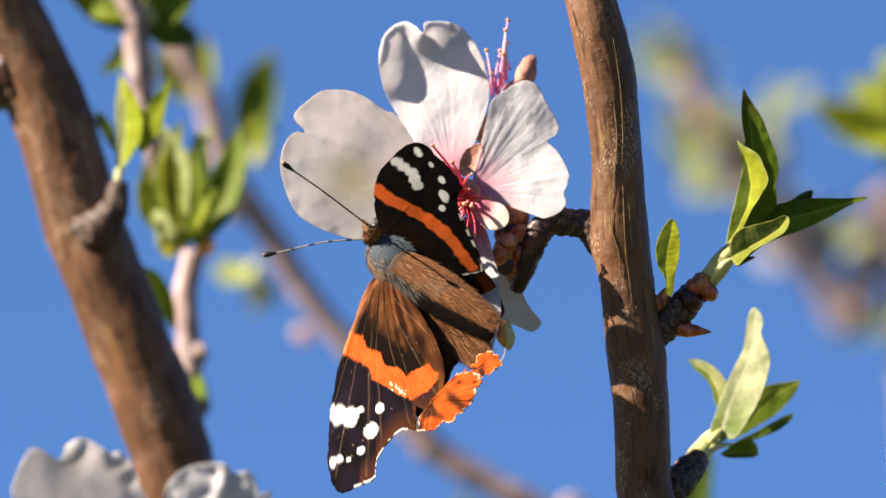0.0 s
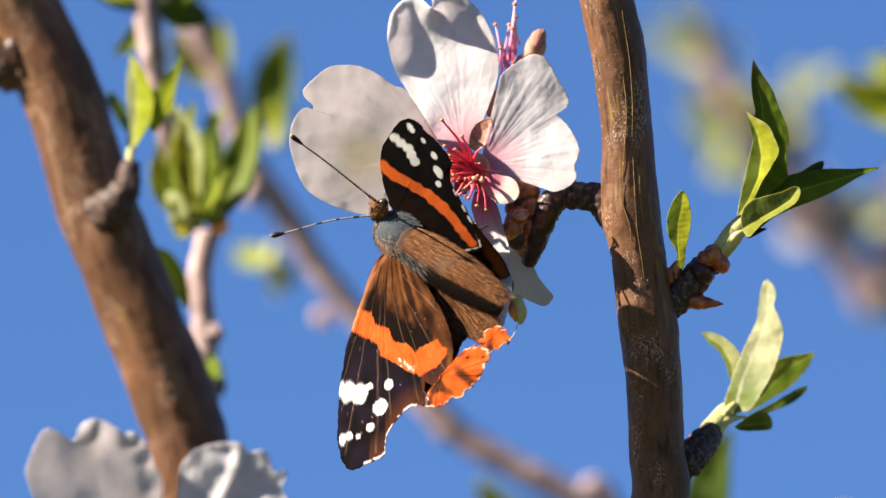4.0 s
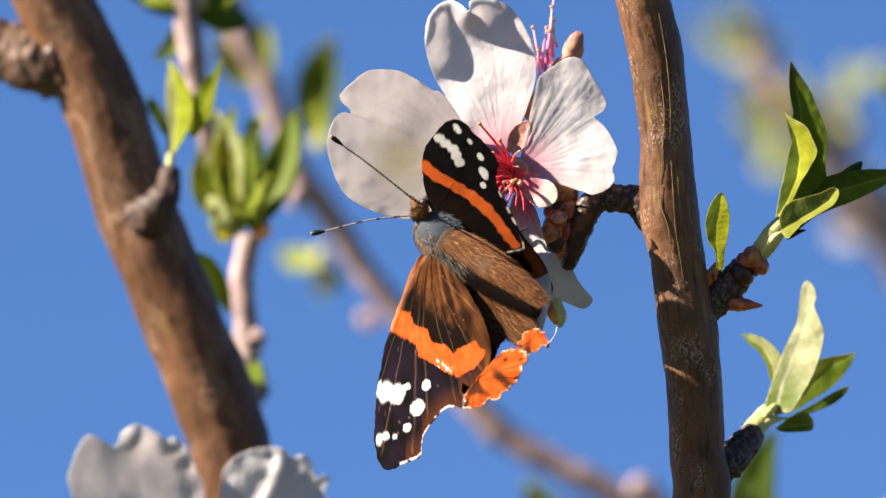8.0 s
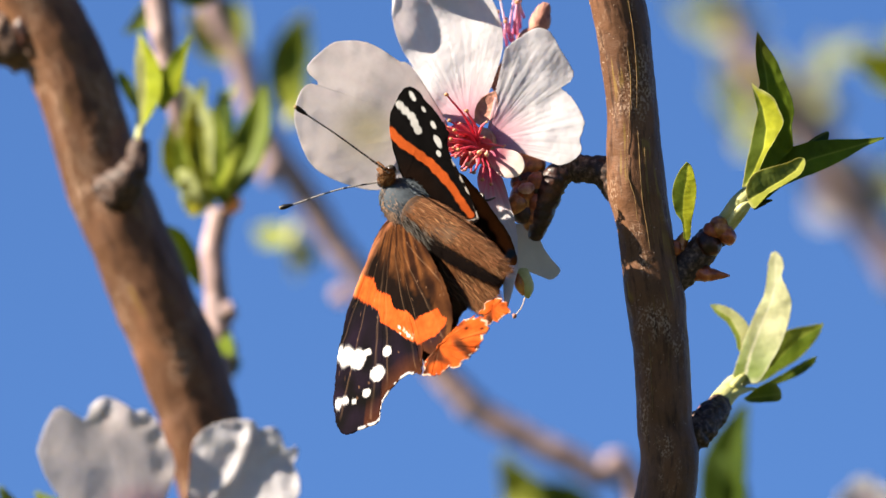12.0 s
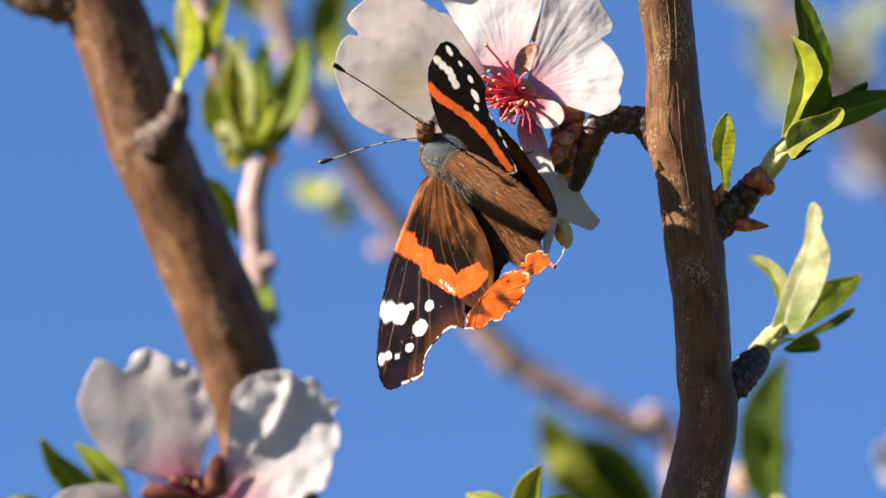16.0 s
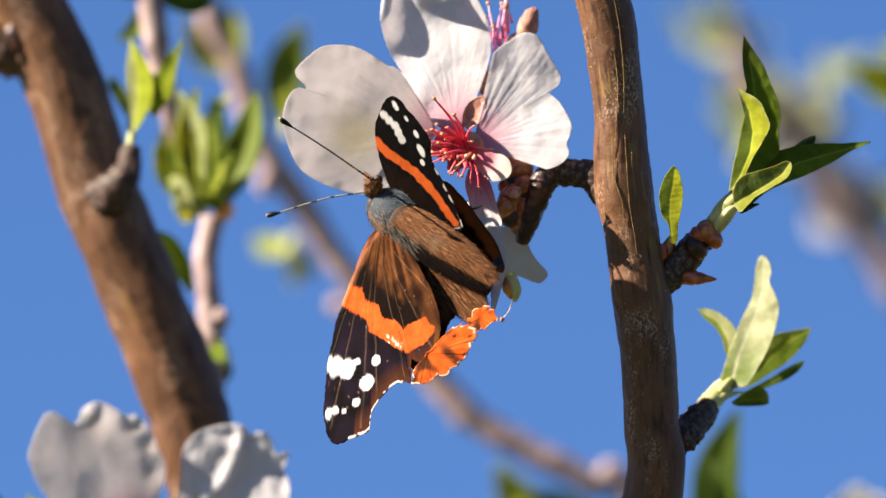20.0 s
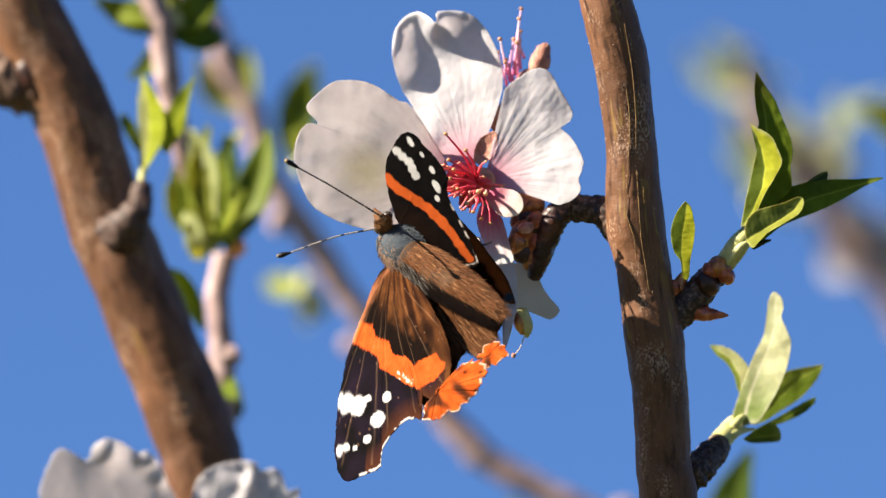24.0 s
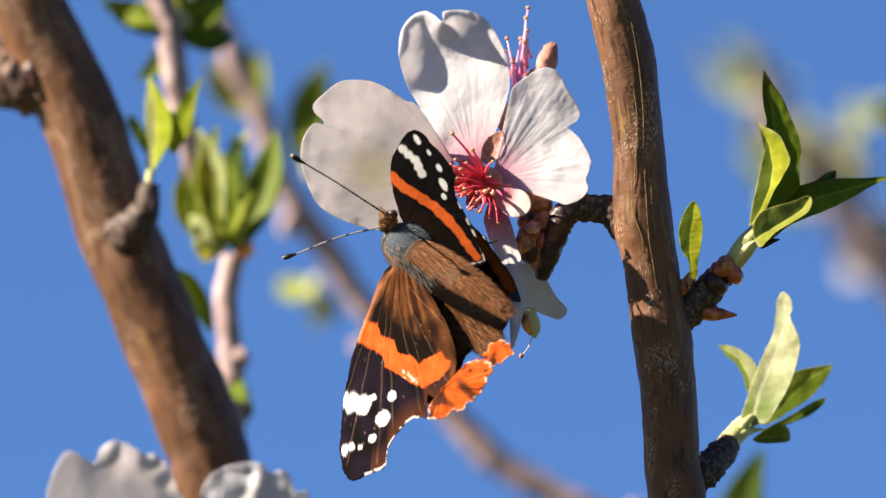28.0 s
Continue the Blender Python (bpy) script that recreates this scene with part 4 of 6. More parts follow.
def build_low_blossom():
    H = np.array((-40.7, -43.8, -62.0))
    fl = thing("almond_blossom", tuple(H + (6, -14, -8)), "white almond blossom with ruffled petals and dark red centre", "blossom", "almond blossoms")
    foot = (-42.2, -42.8, -61.0)[:2]
    rim = [(-40.6, -44.2), (-43.8, -41.6), (-48.8, -40.6), (-51.6, -39.3), (-53.7, -36.9), (-55.3, -34.4), (-56.2, -32.1), (-56.5, -30.4), (-55.7, -28.0), (-54.4, -25.3), (-53.2, -24.5), (-51.6, -25.3), (-50.1, -26.2), (-49.4, -25.6), (-49.0, -24.4), (-48.1, -23.5), (-46.8, -23.1), (-45.2, -23.6), (-43.8, -24.5), (-42.6, -25.2), (-41.6, -24.9), (-40.5, -25.7), (-39.7, -26.9), (-38.9, -28.2), (-38.5, -29.8), (-37.7, -31.0), (-37.3, -32.7), (-37.6, -34.6), (-38.4, -36.9), (-39.2, -39.2), (-39.7, -42.0)]
    knobs = [(-47.0, -24.7), (-41.6, -26.3), (-39.7, -28.7), (-39.0, -33.3)]

    def left(X, Y, F):
        z = -62.0 + slope(X, Y, foot, -0.3) + 0.5 * field(X, Y, 0.2, 9.0) + crinkles(X, Y, foot, 9.0, 0.05, 0.03)
        for (x, y), r, h in zip(knobs, (2.3, 1.6, 1.2, 1.4), (2.0, 1.3, 1.0, 0.5)):
            z = z + h * bell(X, Y, x, y, r)
        return z
    sheet("petal", rim, foot, left, petal_paint(foot, 0.7, 8.5, 0.1, 9.0), PETAL, fl, rings=60, around=220, fray=0.08, seed=9)
    foot2 = (-35.3, -43.8, -60.0)[:2]
    rim = [(-37.2, -44.2), (-36.4, -41.2), (-35.7, -38.0), (-35.3, -34.1), (-34.9, -30.3), (-33.7, -28.2), (-31.4, -26.9), (-28.2, -26.3), (-26.2, -26.6), (-25.4, -27.7), (-23.8, -27.4), (-22.6, -28.0), (-22.0, -29.7), (-21.4, -30.6), (-20.1, -30.2), (-20.0, -31.4), (-20.6, -32.7), (-19.8, -34.6), (-19.7, -36.5), (-20.6, -38.1), (-21.0, -40.5), (-21.9, -42.9), (-24.3, -43.7), (-25.9, -45.4), (-28.3, -47.0), (-31.5, -47.2), (-34.2, -46.1)]
    crease = [(-31.4, -40.0), (-20.7, -31.9)]
    ridge = [(-26.2, -27.0), (-27.4, -30.9), (-29.0, -34.5), (-31.4, -36.6)]

    def right(X, Y, F):
        e = gap(X, Y, ridge)[0]
        return (-58.5 + slope(X, Y, foot2, 0.0) + 0.42 * fold_side(X, Y, crease[0], crease[1]) + 0.8 * np.exp(-(e / 1.0) ** 2) + 0.4 * field(X, Y, 0.3, 12.0)
                + 0.7 * F ** 4 * field(X, Y, 0.45, 13.0) + crinkles(X, Y, foot2, 12.0, 0.08, 0.05))
    sheet("petal", rim, foot2, right, petal_paint(foot2, 0.8, 8.0, 0.0, 12.0), PETAL, fl, rings=60, around=220, fray=0.1, seed=12)
    foot3 = (-47.3, -46.3, -57.0)[:2]
    rim = [(-60.6, -45.4), (-59.6, -43.9), (-58.0, -42.8), (-55.8, -42.3), (-53.2, -42.0), (-50.9, -42.5), (-49.0, -44.1), (-47.3, -45.2), (-44.9, -46.7), (-47.3, -49.0), (-50.5, -51.4), (-56.0, -51.8), (-60.0, -49.0)]
    sheet("petal", rim, foot3, lambda X, Y, F: -57.0 + slope(X, Y, foot3, -0.25) + 0.6 * field(X, Y, 0.3, 15.0), petal_paint(foot3, 0.7, 6.0, 0.4, 15.0), PETAL, fl, rings=34, around=130, fray=0.06, seed=15)
    for rim, foot4 in (([(-39.4, -45.2), (-34.7, -45.6), (-30.7, -47.6), (-29.1, -51.6), (-32.3, -55.6), (-37.1, -53.9), (-39.8, -49.2)], (-39.0, -46.4, -60.0)[:2]), ([(-40.2, -45.6), (-39.8, -49.2), (-42.6, -54.7), (-46.6, -54.7), (-47.8, -50.7), (-44.2, -46.8)], (-41.2, -46.8, -60.0)[:2])):
        sheet("petal", rim, foot4, lambda X, Y, F: -59.0 + 0.5 * field(X, Y, 0.3, 18.0) + 0.1 * (foot4[1] - Y), petal_paint(foot4, 0.7, 6.0), PETAL, fl, rings=30, around=110, seed=18)
    tube("calyx", [H + (0, 0, 0), H + (2, -6, -4), H + (6, -14, -8)], [2.4, 2.2, 1.2], SEPAL, fl, sides=20, step=0.4, lumps=0.08)
    ball("disc", H + (0, 0.4, 0.7), (3.9, 2.2, 1.0), STAMEN, fl, tint=(0.30, 0.02, 0.06), lumps=0.4, label="dark red centre of the blossom")
    for rim, foot5 in (([(-38.9, -43.4), (-38.6, -40.4), (-38.1, -38.8), (-37.0, -38.0), (-36.0, -38.8), (-35.7, -41.2), (-35.9, -43.7), (-37.3, -44.2)], (-37.3, -42.0, -58.0)[:2]), ([(-47.9, -43.7), (-47.0, -42.3), (-44.9, -42.1), (-42.5, -42.9), (-40.6, -44.0), (-43.3, -44.8), (-46.5, -44.8)], (-43.7, -43.5, -58.0)[:2])):
        sheet("sepal", rim, foot5, lambda X, Y, F: -57.5 + 0.6 * (1 - F ** 2), lambda X, Y, F: np.ones((len(X), 3)), RED_SEPAL, fl, rings=16, around=60, thick=0.3)
    rng = random.Random(8)
    for k in range(26):
        a = rng.uniform(0.2, 2 * math.pi)
        r = rng.uniform(1.5, 5.0)
        stamen(fl, H + (math.cos(a) * 1.2, math.sin(a) * 0.9, 1), H + (math.cos(a) * r * 1.2 - 1.0, abs(math.sin(a)) * r * 0.8 + 0.4, 3 + rng.uniform(-1, 1.5)), (0, 0, 0.6), low=(0.42, 0.03, 0.12), high=(0.58, 0.10, 0.26), anther=(0.70, 0.46, 0.14) if k % 3 == 0 else (0.34, 0.12, 0.06))
    # its stalk stands on the branch
    tube("flower_stalk", [H + (6, -14, -8), H + (9, -22, -11)], [1.2, 1.6], SPUR_BARK, fl, sides=16, step=0.5, lumps=0.2)


# ---- leaves ----
def leaf_colour(base=(0.21, 0.28, 0.015), vein=(0.38, 0.43, 0.09), tip=(0.20, 0.25, 0.018)):
    def colour(u, s):
        rib = math.exp(-(s / 0.07) ** 2) + 0.25 * max(0.0, math.cos((u * 9 - abs(s) * 1.6) * 2 * math.pi)) ** 12
        return mix(mix(base, tip, u), vein, min(1.0, rib))
    return colour


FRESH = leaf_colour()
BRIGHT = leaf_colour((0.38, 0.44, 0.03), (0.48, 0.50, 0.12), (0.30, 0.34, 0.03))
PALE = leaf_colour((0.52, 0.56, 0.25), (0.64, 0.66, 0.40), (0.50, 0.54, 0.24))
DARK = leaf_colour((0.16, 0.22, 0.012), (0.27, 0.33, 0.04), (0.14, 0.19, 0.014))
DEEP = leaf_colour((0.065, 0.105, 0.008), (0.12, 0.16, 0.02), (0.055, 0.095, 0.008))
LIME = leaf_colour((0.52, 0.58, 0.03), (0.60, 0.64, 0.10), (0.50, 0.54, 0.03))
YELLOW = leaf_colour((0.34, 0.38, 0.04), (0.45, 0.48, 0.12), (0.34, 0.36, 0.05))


def leaf(parent, mid, w, colour=FRESH, face=(0, 0, 1), fold=0.35, n=44, m=21, seed=0.0, ruffle=0.3, label="", shape=(0.25, 0.8, 1.0, 0.8, 0.12), skew=1.0, teeth=0.05):
    return blade("leaf", mid, [(w * k, w * k * skew) for k in shape], colour, LEAF, parent, face=face, fold=fold, cup=0.03, ruffle=ruffle, ruffle_scale=0.3, n=n, m=m, thick=0.22,
                 seed=seed, teeth=teeth, label=label)


def shoot(foot, label, group="leaf shoots"):
    return thing("leaf_shoot", foot, label, "leaf shoot", group)


def leaf_sheet(parent, rim, rib, z, fold=(0.3, 0.3), base=(0.16, 0.22, 0.012), other=None, margin=None, tilt=(0, 0), teeth=0.1, rings=34, around=150, wavy=0.25, seed=0.0, label="", tip=None, heel=None, veins=1.0):
    """A leaf folded along its rib: base and other are the colours of its two halves (to the right and to the left of
    the rib's run), margin that of its rim. Where one half is bright and the other dark, light and shade on the fold are
    put into these colours.
    """
    other = base if other is None else other
    foot = tuple(np.mean(curve(rib, 9)[3:6], axis=0))

    def depth(X, Y, F):
        d, side, run = gap(X, Y, rib)
        return (z + np.where(side > 0, fold[0], fold[1]) * d + tilt[0] * (X - foot[0]) + tilt[1] * (Y - foot[1]) + wavy * field(X, Y, 0.35, seed) + 0.5 * wavy * F ** 3 * field(X, Y, 0.9, seed + 1)
                + 0.006 * np.cos((run * 13 - d * 0.35) * 2 * math.pi))

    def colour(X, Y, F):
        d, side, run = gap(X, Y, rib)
        # a bright half beside a dark one paints the fold's lit and shaded sides
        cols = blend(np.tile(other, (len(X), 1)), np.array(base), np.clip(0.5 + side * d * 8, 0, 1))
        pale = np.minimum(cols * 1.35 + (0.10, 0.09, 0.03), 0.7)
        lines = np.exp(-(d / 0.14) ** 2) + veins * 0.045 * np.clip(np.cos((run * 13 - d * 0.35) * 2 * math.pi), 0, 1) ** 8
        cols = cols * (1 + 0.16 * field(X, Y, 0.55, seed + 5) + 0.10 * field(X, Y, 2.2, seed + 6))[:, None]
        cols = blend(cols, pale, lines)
        if tip is not None:
            cols = blend(cols, tip, (run - 0.72) * 3.0)
        if heel is not None:
            cols = blend(cols, heel, (0.48 - run) * 3.0 * (d > 0.25))
        if margin is not None:
            cols = blend(cols, margin, (F - 0.90) * 9)
        return np.clip(cols, 0.003, 0.8)
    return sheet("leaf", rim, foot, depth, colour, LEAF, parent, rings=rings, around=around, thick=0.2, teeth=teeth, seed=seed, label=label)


def build_near_shoots():
    # the upper shoot on the right-hand branch
    s = shoot((38.0, -0.1, -3.0), "young almond shoot with green serrated leaves on a dark spur")
    tube("sheath", [(38.4, 0.4, -3.0), (39.8, 2.2, -2.0), (41.1, 4.0, -1.0), (42.8, 6.3, -1.0)], [1.35, 1.45, 1.35, 0.7], SHEATH, s, sides=26, step=0.25, lumps=0.05, ridges=0.06, label="pale green shoot base")
    tube("sheath_ridge", [(39.1, 0.7, -1.0), (40.8, 3.0, 0.0), (42.3, 4.1, 0.0)], [0.4, 0.6, 0.3], SHEATH, s, sides=14, step=0.25, lumps=0.05)
    for p, radii, mat in (((38.2, 0.4, -1.4), (1.5, 1.75, 1.6), SCALE), ((39.0, -0.5, -1.2), (1.2, 1.5, 1.4), RUST_SCALE), ((37.0, 0.0, -1.2), (1.1, 1.3, 1.2), RUST_SCALE), ((36.7, -1.6, -1.6), (1.6, 1.9, 1.7), STALK)):
        ball("bud_scale", p, radii, mat, s, axes=((0.75, 0.66, 0), (-0.66, 0.75, 0), (0, 0, 1.0)), lumps=0.12, lump_scale=0.8)
    dark, deep = (0.165, 0.235, 0.012), (0.13, 0.185, 0.012)
    leaf_sheet(s, [(43.2, 27.1), (44.3, 25.3), (45.8, 23.0), (46.9, 20.2), (47.8, 18.0), (48.1, 15.9), (47.8, 14.2), (47.9, 11.3), (46.5, 9.7), (44.2, 7.8), (42.2, 6.4), (43.0, 11.4), (43.6, 16.5), (43.2, 18.5), (43.6, 19.9), (43.2, 22.0), (43.0, 24.5)],
               [(42.6, 6.6), (44.2, 11.3), (45.0, 15.9), (44.4, 21.3), (43.2, 27.1)], -1.5, (0.30, 0.05), dark, deep, tilt=(-0.06, 0.06), teeth=0.16, seed=1, tip=(0.10, 0.075, 0.02))
    # lime half painted as sunlit, dark green half as shaded
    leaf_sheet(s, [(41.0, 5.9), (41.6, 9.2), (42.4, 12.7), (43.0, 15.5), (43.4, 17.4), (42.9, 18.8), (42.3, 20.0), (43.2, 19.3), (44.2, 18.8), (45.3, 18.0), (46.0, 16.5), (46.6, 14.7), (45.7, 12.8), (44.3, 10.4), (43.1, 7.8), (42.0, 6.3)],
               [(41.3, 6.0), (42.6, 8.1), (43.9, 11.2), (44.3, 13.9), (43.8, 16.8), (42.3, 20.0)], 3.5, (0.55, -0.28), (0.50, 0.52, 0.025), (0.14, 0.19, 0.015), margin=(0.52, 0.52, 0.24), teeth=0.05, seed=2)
    leaf_sheet(s, [(42.6, 6.0), (45.1, 9.8), (47.1, 11.1), (49.1, 11.7), (50.8, 12.1), (53.7, 12.4), (56.7, 12.4), (60.4, 12.6), (57.8, 11.4), (54.7, 9.6), (51.7, 8.2), (48.9, 7.1), (46.5, 6.0), (43.9, 4.2)],
               [(43.0, 5.6), (46.8, 8.1), (50.6, 9.8), (55.2, 11.1), (60.4, 12.6)], -2.0, (0.22, -0.05), dark, (0.13, 0.185, 0.012), tilt=(0.02, -0.05), teeth=0.12, seed=3)
    # the brighter half carries painted sunlight, the duller one painted shade
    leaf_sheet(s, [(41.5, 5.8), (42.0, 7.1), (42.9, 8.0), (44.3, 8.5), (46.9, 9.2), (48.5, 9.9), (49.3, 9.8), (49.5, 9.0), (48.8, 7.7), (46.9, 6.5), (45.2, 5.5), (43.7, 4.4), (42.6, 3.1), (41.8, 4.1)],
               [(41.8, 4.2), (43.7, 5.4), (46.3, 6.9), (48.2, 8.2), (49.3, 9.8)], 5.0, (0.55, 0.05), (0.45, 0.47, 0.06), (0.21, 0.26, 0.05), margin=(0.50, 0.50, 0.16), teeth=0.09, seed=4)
    leaf_sheet(s, [(50.0, 12.0), (51.3, 12.9), (52.8, 13.5), (52.8, 12.5), (51.7, 11.9)], [(50.2, 12.0), (52.8, 13.5)], -3.0, (0.2, 0.2), (0.06, 0.095, 0.03), seed=5, rings=16, around=60, teeth=0.03)
    leaf_sheet(s, [(42.6, 3.1), (43.8, 4.2), (45.3, 4.2), (44.4, 3.7), (43.1, 3.0)], [(42.7, 3.2), (45.3, 4.1)], -3.0, (0.1, 0.1), (0.03, 0.04, 0.012), seed=6, rings=12, around=50, teeth=0.1)
    # the single small leaf
    t = shoot((33.0, -2.4, -3.0), "single small folded yellow-green leaf on a spur")
    # yellow right half and olive left half: light and shade in the colour
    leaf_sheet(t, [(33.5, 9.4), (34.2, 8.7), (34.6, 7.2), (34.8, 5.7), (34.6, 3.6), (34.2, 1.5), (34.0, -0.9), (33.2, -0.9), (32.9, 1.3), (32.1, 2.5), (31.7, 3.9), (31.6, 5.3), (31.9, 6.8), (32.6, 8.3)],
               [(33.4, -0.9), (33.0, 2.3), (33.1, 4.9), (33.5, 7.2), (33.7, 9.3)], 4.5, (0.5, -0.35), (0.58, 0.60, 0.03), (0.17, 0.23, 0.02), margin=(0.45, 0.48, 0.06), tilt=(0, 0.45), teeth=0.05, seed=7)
    tube("sheath", [(32.6, -2.5, -3.0), (33.0, -1.4, -3.0), (33.5, -0.3, -3.0)], [1.15, 0.9, 0.5], SCALE, t, sides=16, step=0.25, lumps=0.15, label="brown and yellow bud scales")
    ball("bud_scale", (32.0, -2.3, -2.0), (0.9, 1.1, 0.8), RUST_SCALE, t, lumps=0.2)
    # the lower shoot
    u = shoot((37.9, -24.4, -14.0), "young pale green almond shoot on a short dark spur")
    tube("sheath", [(37.2, -24.5, -17.0), (39.0, -22.7, -20.0), (40.7, -20.9, -23.0), (42.1, -19.3, -25.0)], [1.3, 1.45, 1.25, 0.5], SHEATH, u, sides=22, step=0.3, lumps=0.06, ridges=0.06)
    for a, b in (((39.3, -22.8, -19.0), (43.3, -21.6, -23.0)), ((40.2, -21.4, -20.0), (42.6, -19.5, -23.0))):
        tube("stipule", [a, (np.array(a) + b) / 2 + (0, 0.3, 0.5), b], [0.6, 0.5, 0.12], SHEATH, u, sides=12, step=0.3, lumps=0.05)
    for p, radii, mat in (((37.0, -24.8, -16.0), (1.4, 1.1, 1.2), RUST_SCALE), ((38.3, -25.4, -16.4), (1.3, 1.1, 1.2), STALK), ((36.1, -24.4, -15.5), (0.9, 0.8, 0.9), SCALE)):
        ball("bud_scale", p, radii, mat, u, axes=((0.75, 0.66, 0), (-0.66, 0.75, 0), (0, 0, 1.0)), lumps=0.15, lump_scale=0.8)
    pale = (0.60, 0.61, 0.38)
    leaf_sheet(u, [(46.2, -2.8), (47.0, -3.6), (47.3, -5.0), (47.0, -6.3), (47.8, -8.2), (48.3, -9.8), (47.9, -12.4), (46.8, -15.6), (45.4, -18.2), (43.8, -20.7), (42.4, -21.0), (40.7, -21.8), (40.1, -20.5), (41.4, -16.2), (42.4, -13.5), (43.6, -10.8), (44.6, -8.7), (45.0, -6.2), (45.2, -4.5), (45.6, -3.2)],
               [(41.5, -21.5), (42.6, -17.0), (44.1, -13.1), (45.7, -9.3), (46.2, -6.2), (46.2, -2.8)], -22.0, (0.08, 0.10), pale, (0.56, 0.58, 0.36), margin=(0.62, 0.62, 0.42), tilt=(0.38, -0.22), teeth=0.04, seed=8, wavy=0.35, heel=(0.26, 0.33, 0.09))
    # cream half painted as lit, green half as turned from the sun
    leaf_sheet(u, [(37.2, -10.2), (38.1, -10.1), (39.5, -10.4), (41.0, -11.3), (42.1, -12.5), (42.6, -13.6), (42.4, -15.4), (41.8, -17.1), (41.0, -16.2), (40.6, -14.5), (39.6, -12.7), (38.3, -11.6)],
               [(41.6, -17.0), (41.3, -14.3), (40.0, -11.9), (37.2, -10.2)], -25.0, (-0.1, 0.25), (0.56, 0.57, 0.28), (0.28, 0.34, 0.05), seed=9, rings=26, around=110, teeth=0.05, tip=(0.16, 0.21, 0.03), tilt=(0.3, -0.2))
    leaf_sheet(u, [(53.0, -12.8), (50.5, -13.2), (48.2, -13.7), (46.8, -14.6), (46.0, -16.5), (44.8, -18.8), (43.5, -21.0), (45.1, -20.5), (46.9, -19.3), (49.0, -18.0), (50.8, -16.4), (52.2, -14.6)],
               [(43.8, -20.8), (46.9, -17.5), (49.6, -14.9), (53.0, -12.9)], -30.0, (0.25, 0.02), (0.17, 0.24, 0.015), (0.34, 0.40, 0.05), seed=10, margin=(0.42, 0.46, 0.10), teeth=0.06)
    leaf_sheet(u, [(51.9, -17.3), (50.7, -17.7), (48.7, -18.8), (46.5, -20.1), (44.5, -21.1), (42.9, -22.1), (44.7, -21.7), (47.0, -20.9), (49.6, -19.8), (51.4, -18.4)],
               [(43.1, -22.1), (47.2, -20.4), (51.9, -17.4)], -26.0, (0.15, 0.1), (0.13, 0.19, 0.015), (0.18, 0.25, 0.02), seed=11, teeth=0.05, rings=20)
    leaf_sheet(u, [(41.7, -23.0), (43.4, -21.8), (45.4, -20.9), (46.5, -21.4), (46.9, -22.4), (46.6, -23.3), (44.7, -23.5), (42.7, -23.5)],
               [(41.8, -23.0), (46.9, -22.4)], -22.0, (0.1, 0.2), (0.15, 0.20, 0.02), (0.22, 0.28, 0.03), seed=12, rings=18, around=80, tip=(0.42, 0.46, 0.12), teeth=0.04)
    # the shoot on the branch to the left
    v = shoot((-42.6, 13.2, -69.0), "small upright almond shoot with two fresh leaves")
    tube("sheath", [(-42.6, 12.7, -69.0), (-42.3, 15.0, -71.0), (-42.2, 17.2, -72.0), (-41.9, 19.4, -72.0)], [0.55, 0.62, 0.7, 0.4], SHEATH, v, sides=18, step=0.3, lumps=0.08)
    leaf_sheet(v, [(-42.5, 28.2), (-41.5, 26.9), (-40.3, 24.9), (-39.4, 22.9), (-39.2, 21.0), (-39.4, 19.0), (-40.2, 17.4), (-41.2, 15.8), (-42.0, 15.0), (-42.4, 17.8), (-42.9, 21.0), (-43.0, 24.6)], [(-42.0, 15.3), (-41.5, 19.8), (-41.6, 23.8), (-42.5, 28.1)], -70.0, (0.3, 0.1), (0.44, 0.50, 0.02), (0.52, 0.54, 0.22), tilt=(0.25, -0.1), seed=13, rings=24, around=100)
    leaf_sheet(v, [(-35.0, 28.2), (-35.6, 25.8), (-36.1, 23.0), (-36.6, 20.6), (-37.9, 18.6), (-39.0, 17.2), (-39.8, 18.0), (-39.5, 20.2), (-39.0, 22.6), (-38.0, 24.6), (-36.6, 26.3)], [(-39.6, 17.6), (-38.0, 21.0), (-36.4, 24.6), (-35.0, 28.2)], -72.0, (-0.05, 0.2), (0.42, 0.48, 0.02), (0.30, 0.37, 0.015), tilt=(0.3, -0.1), seed=14, rings=24, around=100)
    leaf_sheet(v, [(-39.7, 18.0), (-40.0, 20.6), (-39.7, 23.0), (-38.7, 22.6), (-38.2, 20.8), (-38.7, 18.8)], [(-39.4, 18.2), (-39.0, 22.6)], -73.0, (0.2, 0.2), (0.08, 0.13, 0.01), seed=16, rings=14, around=60)
    leaf_sheet(v, [(-45.9, 23.2), (-44.9, 22.4), (-43.8, 21.0), (-43.1, 19.2), (-43.0, 17.2), (-44.1, 18.2), (-45.2, 20.0), (-46.0, 21.6)], [(-43.1, 17.4), (-44.6, 20.7), (-45.9, 23.2)], -84.0, (0.1, 0.2), (0.14, 0.20, 0.015), seed=17, rings=16, around=70)
    w = shoot((-39.1, 0.2, -78.0), "dark green leaf growing behind the branch")
    leaf(w, [(-40.7, 0.4, -78.0), (-37.8, -1.4, -84.0), (-35.9, -4.5, -88.0), (-34.6, -7.8, -90.0)], 1.7, DARK, face=(0.3, 0.2, 0.93), fold=0.3, seed=15, shape=(0.5, 1.0, 0.9, 0.15))


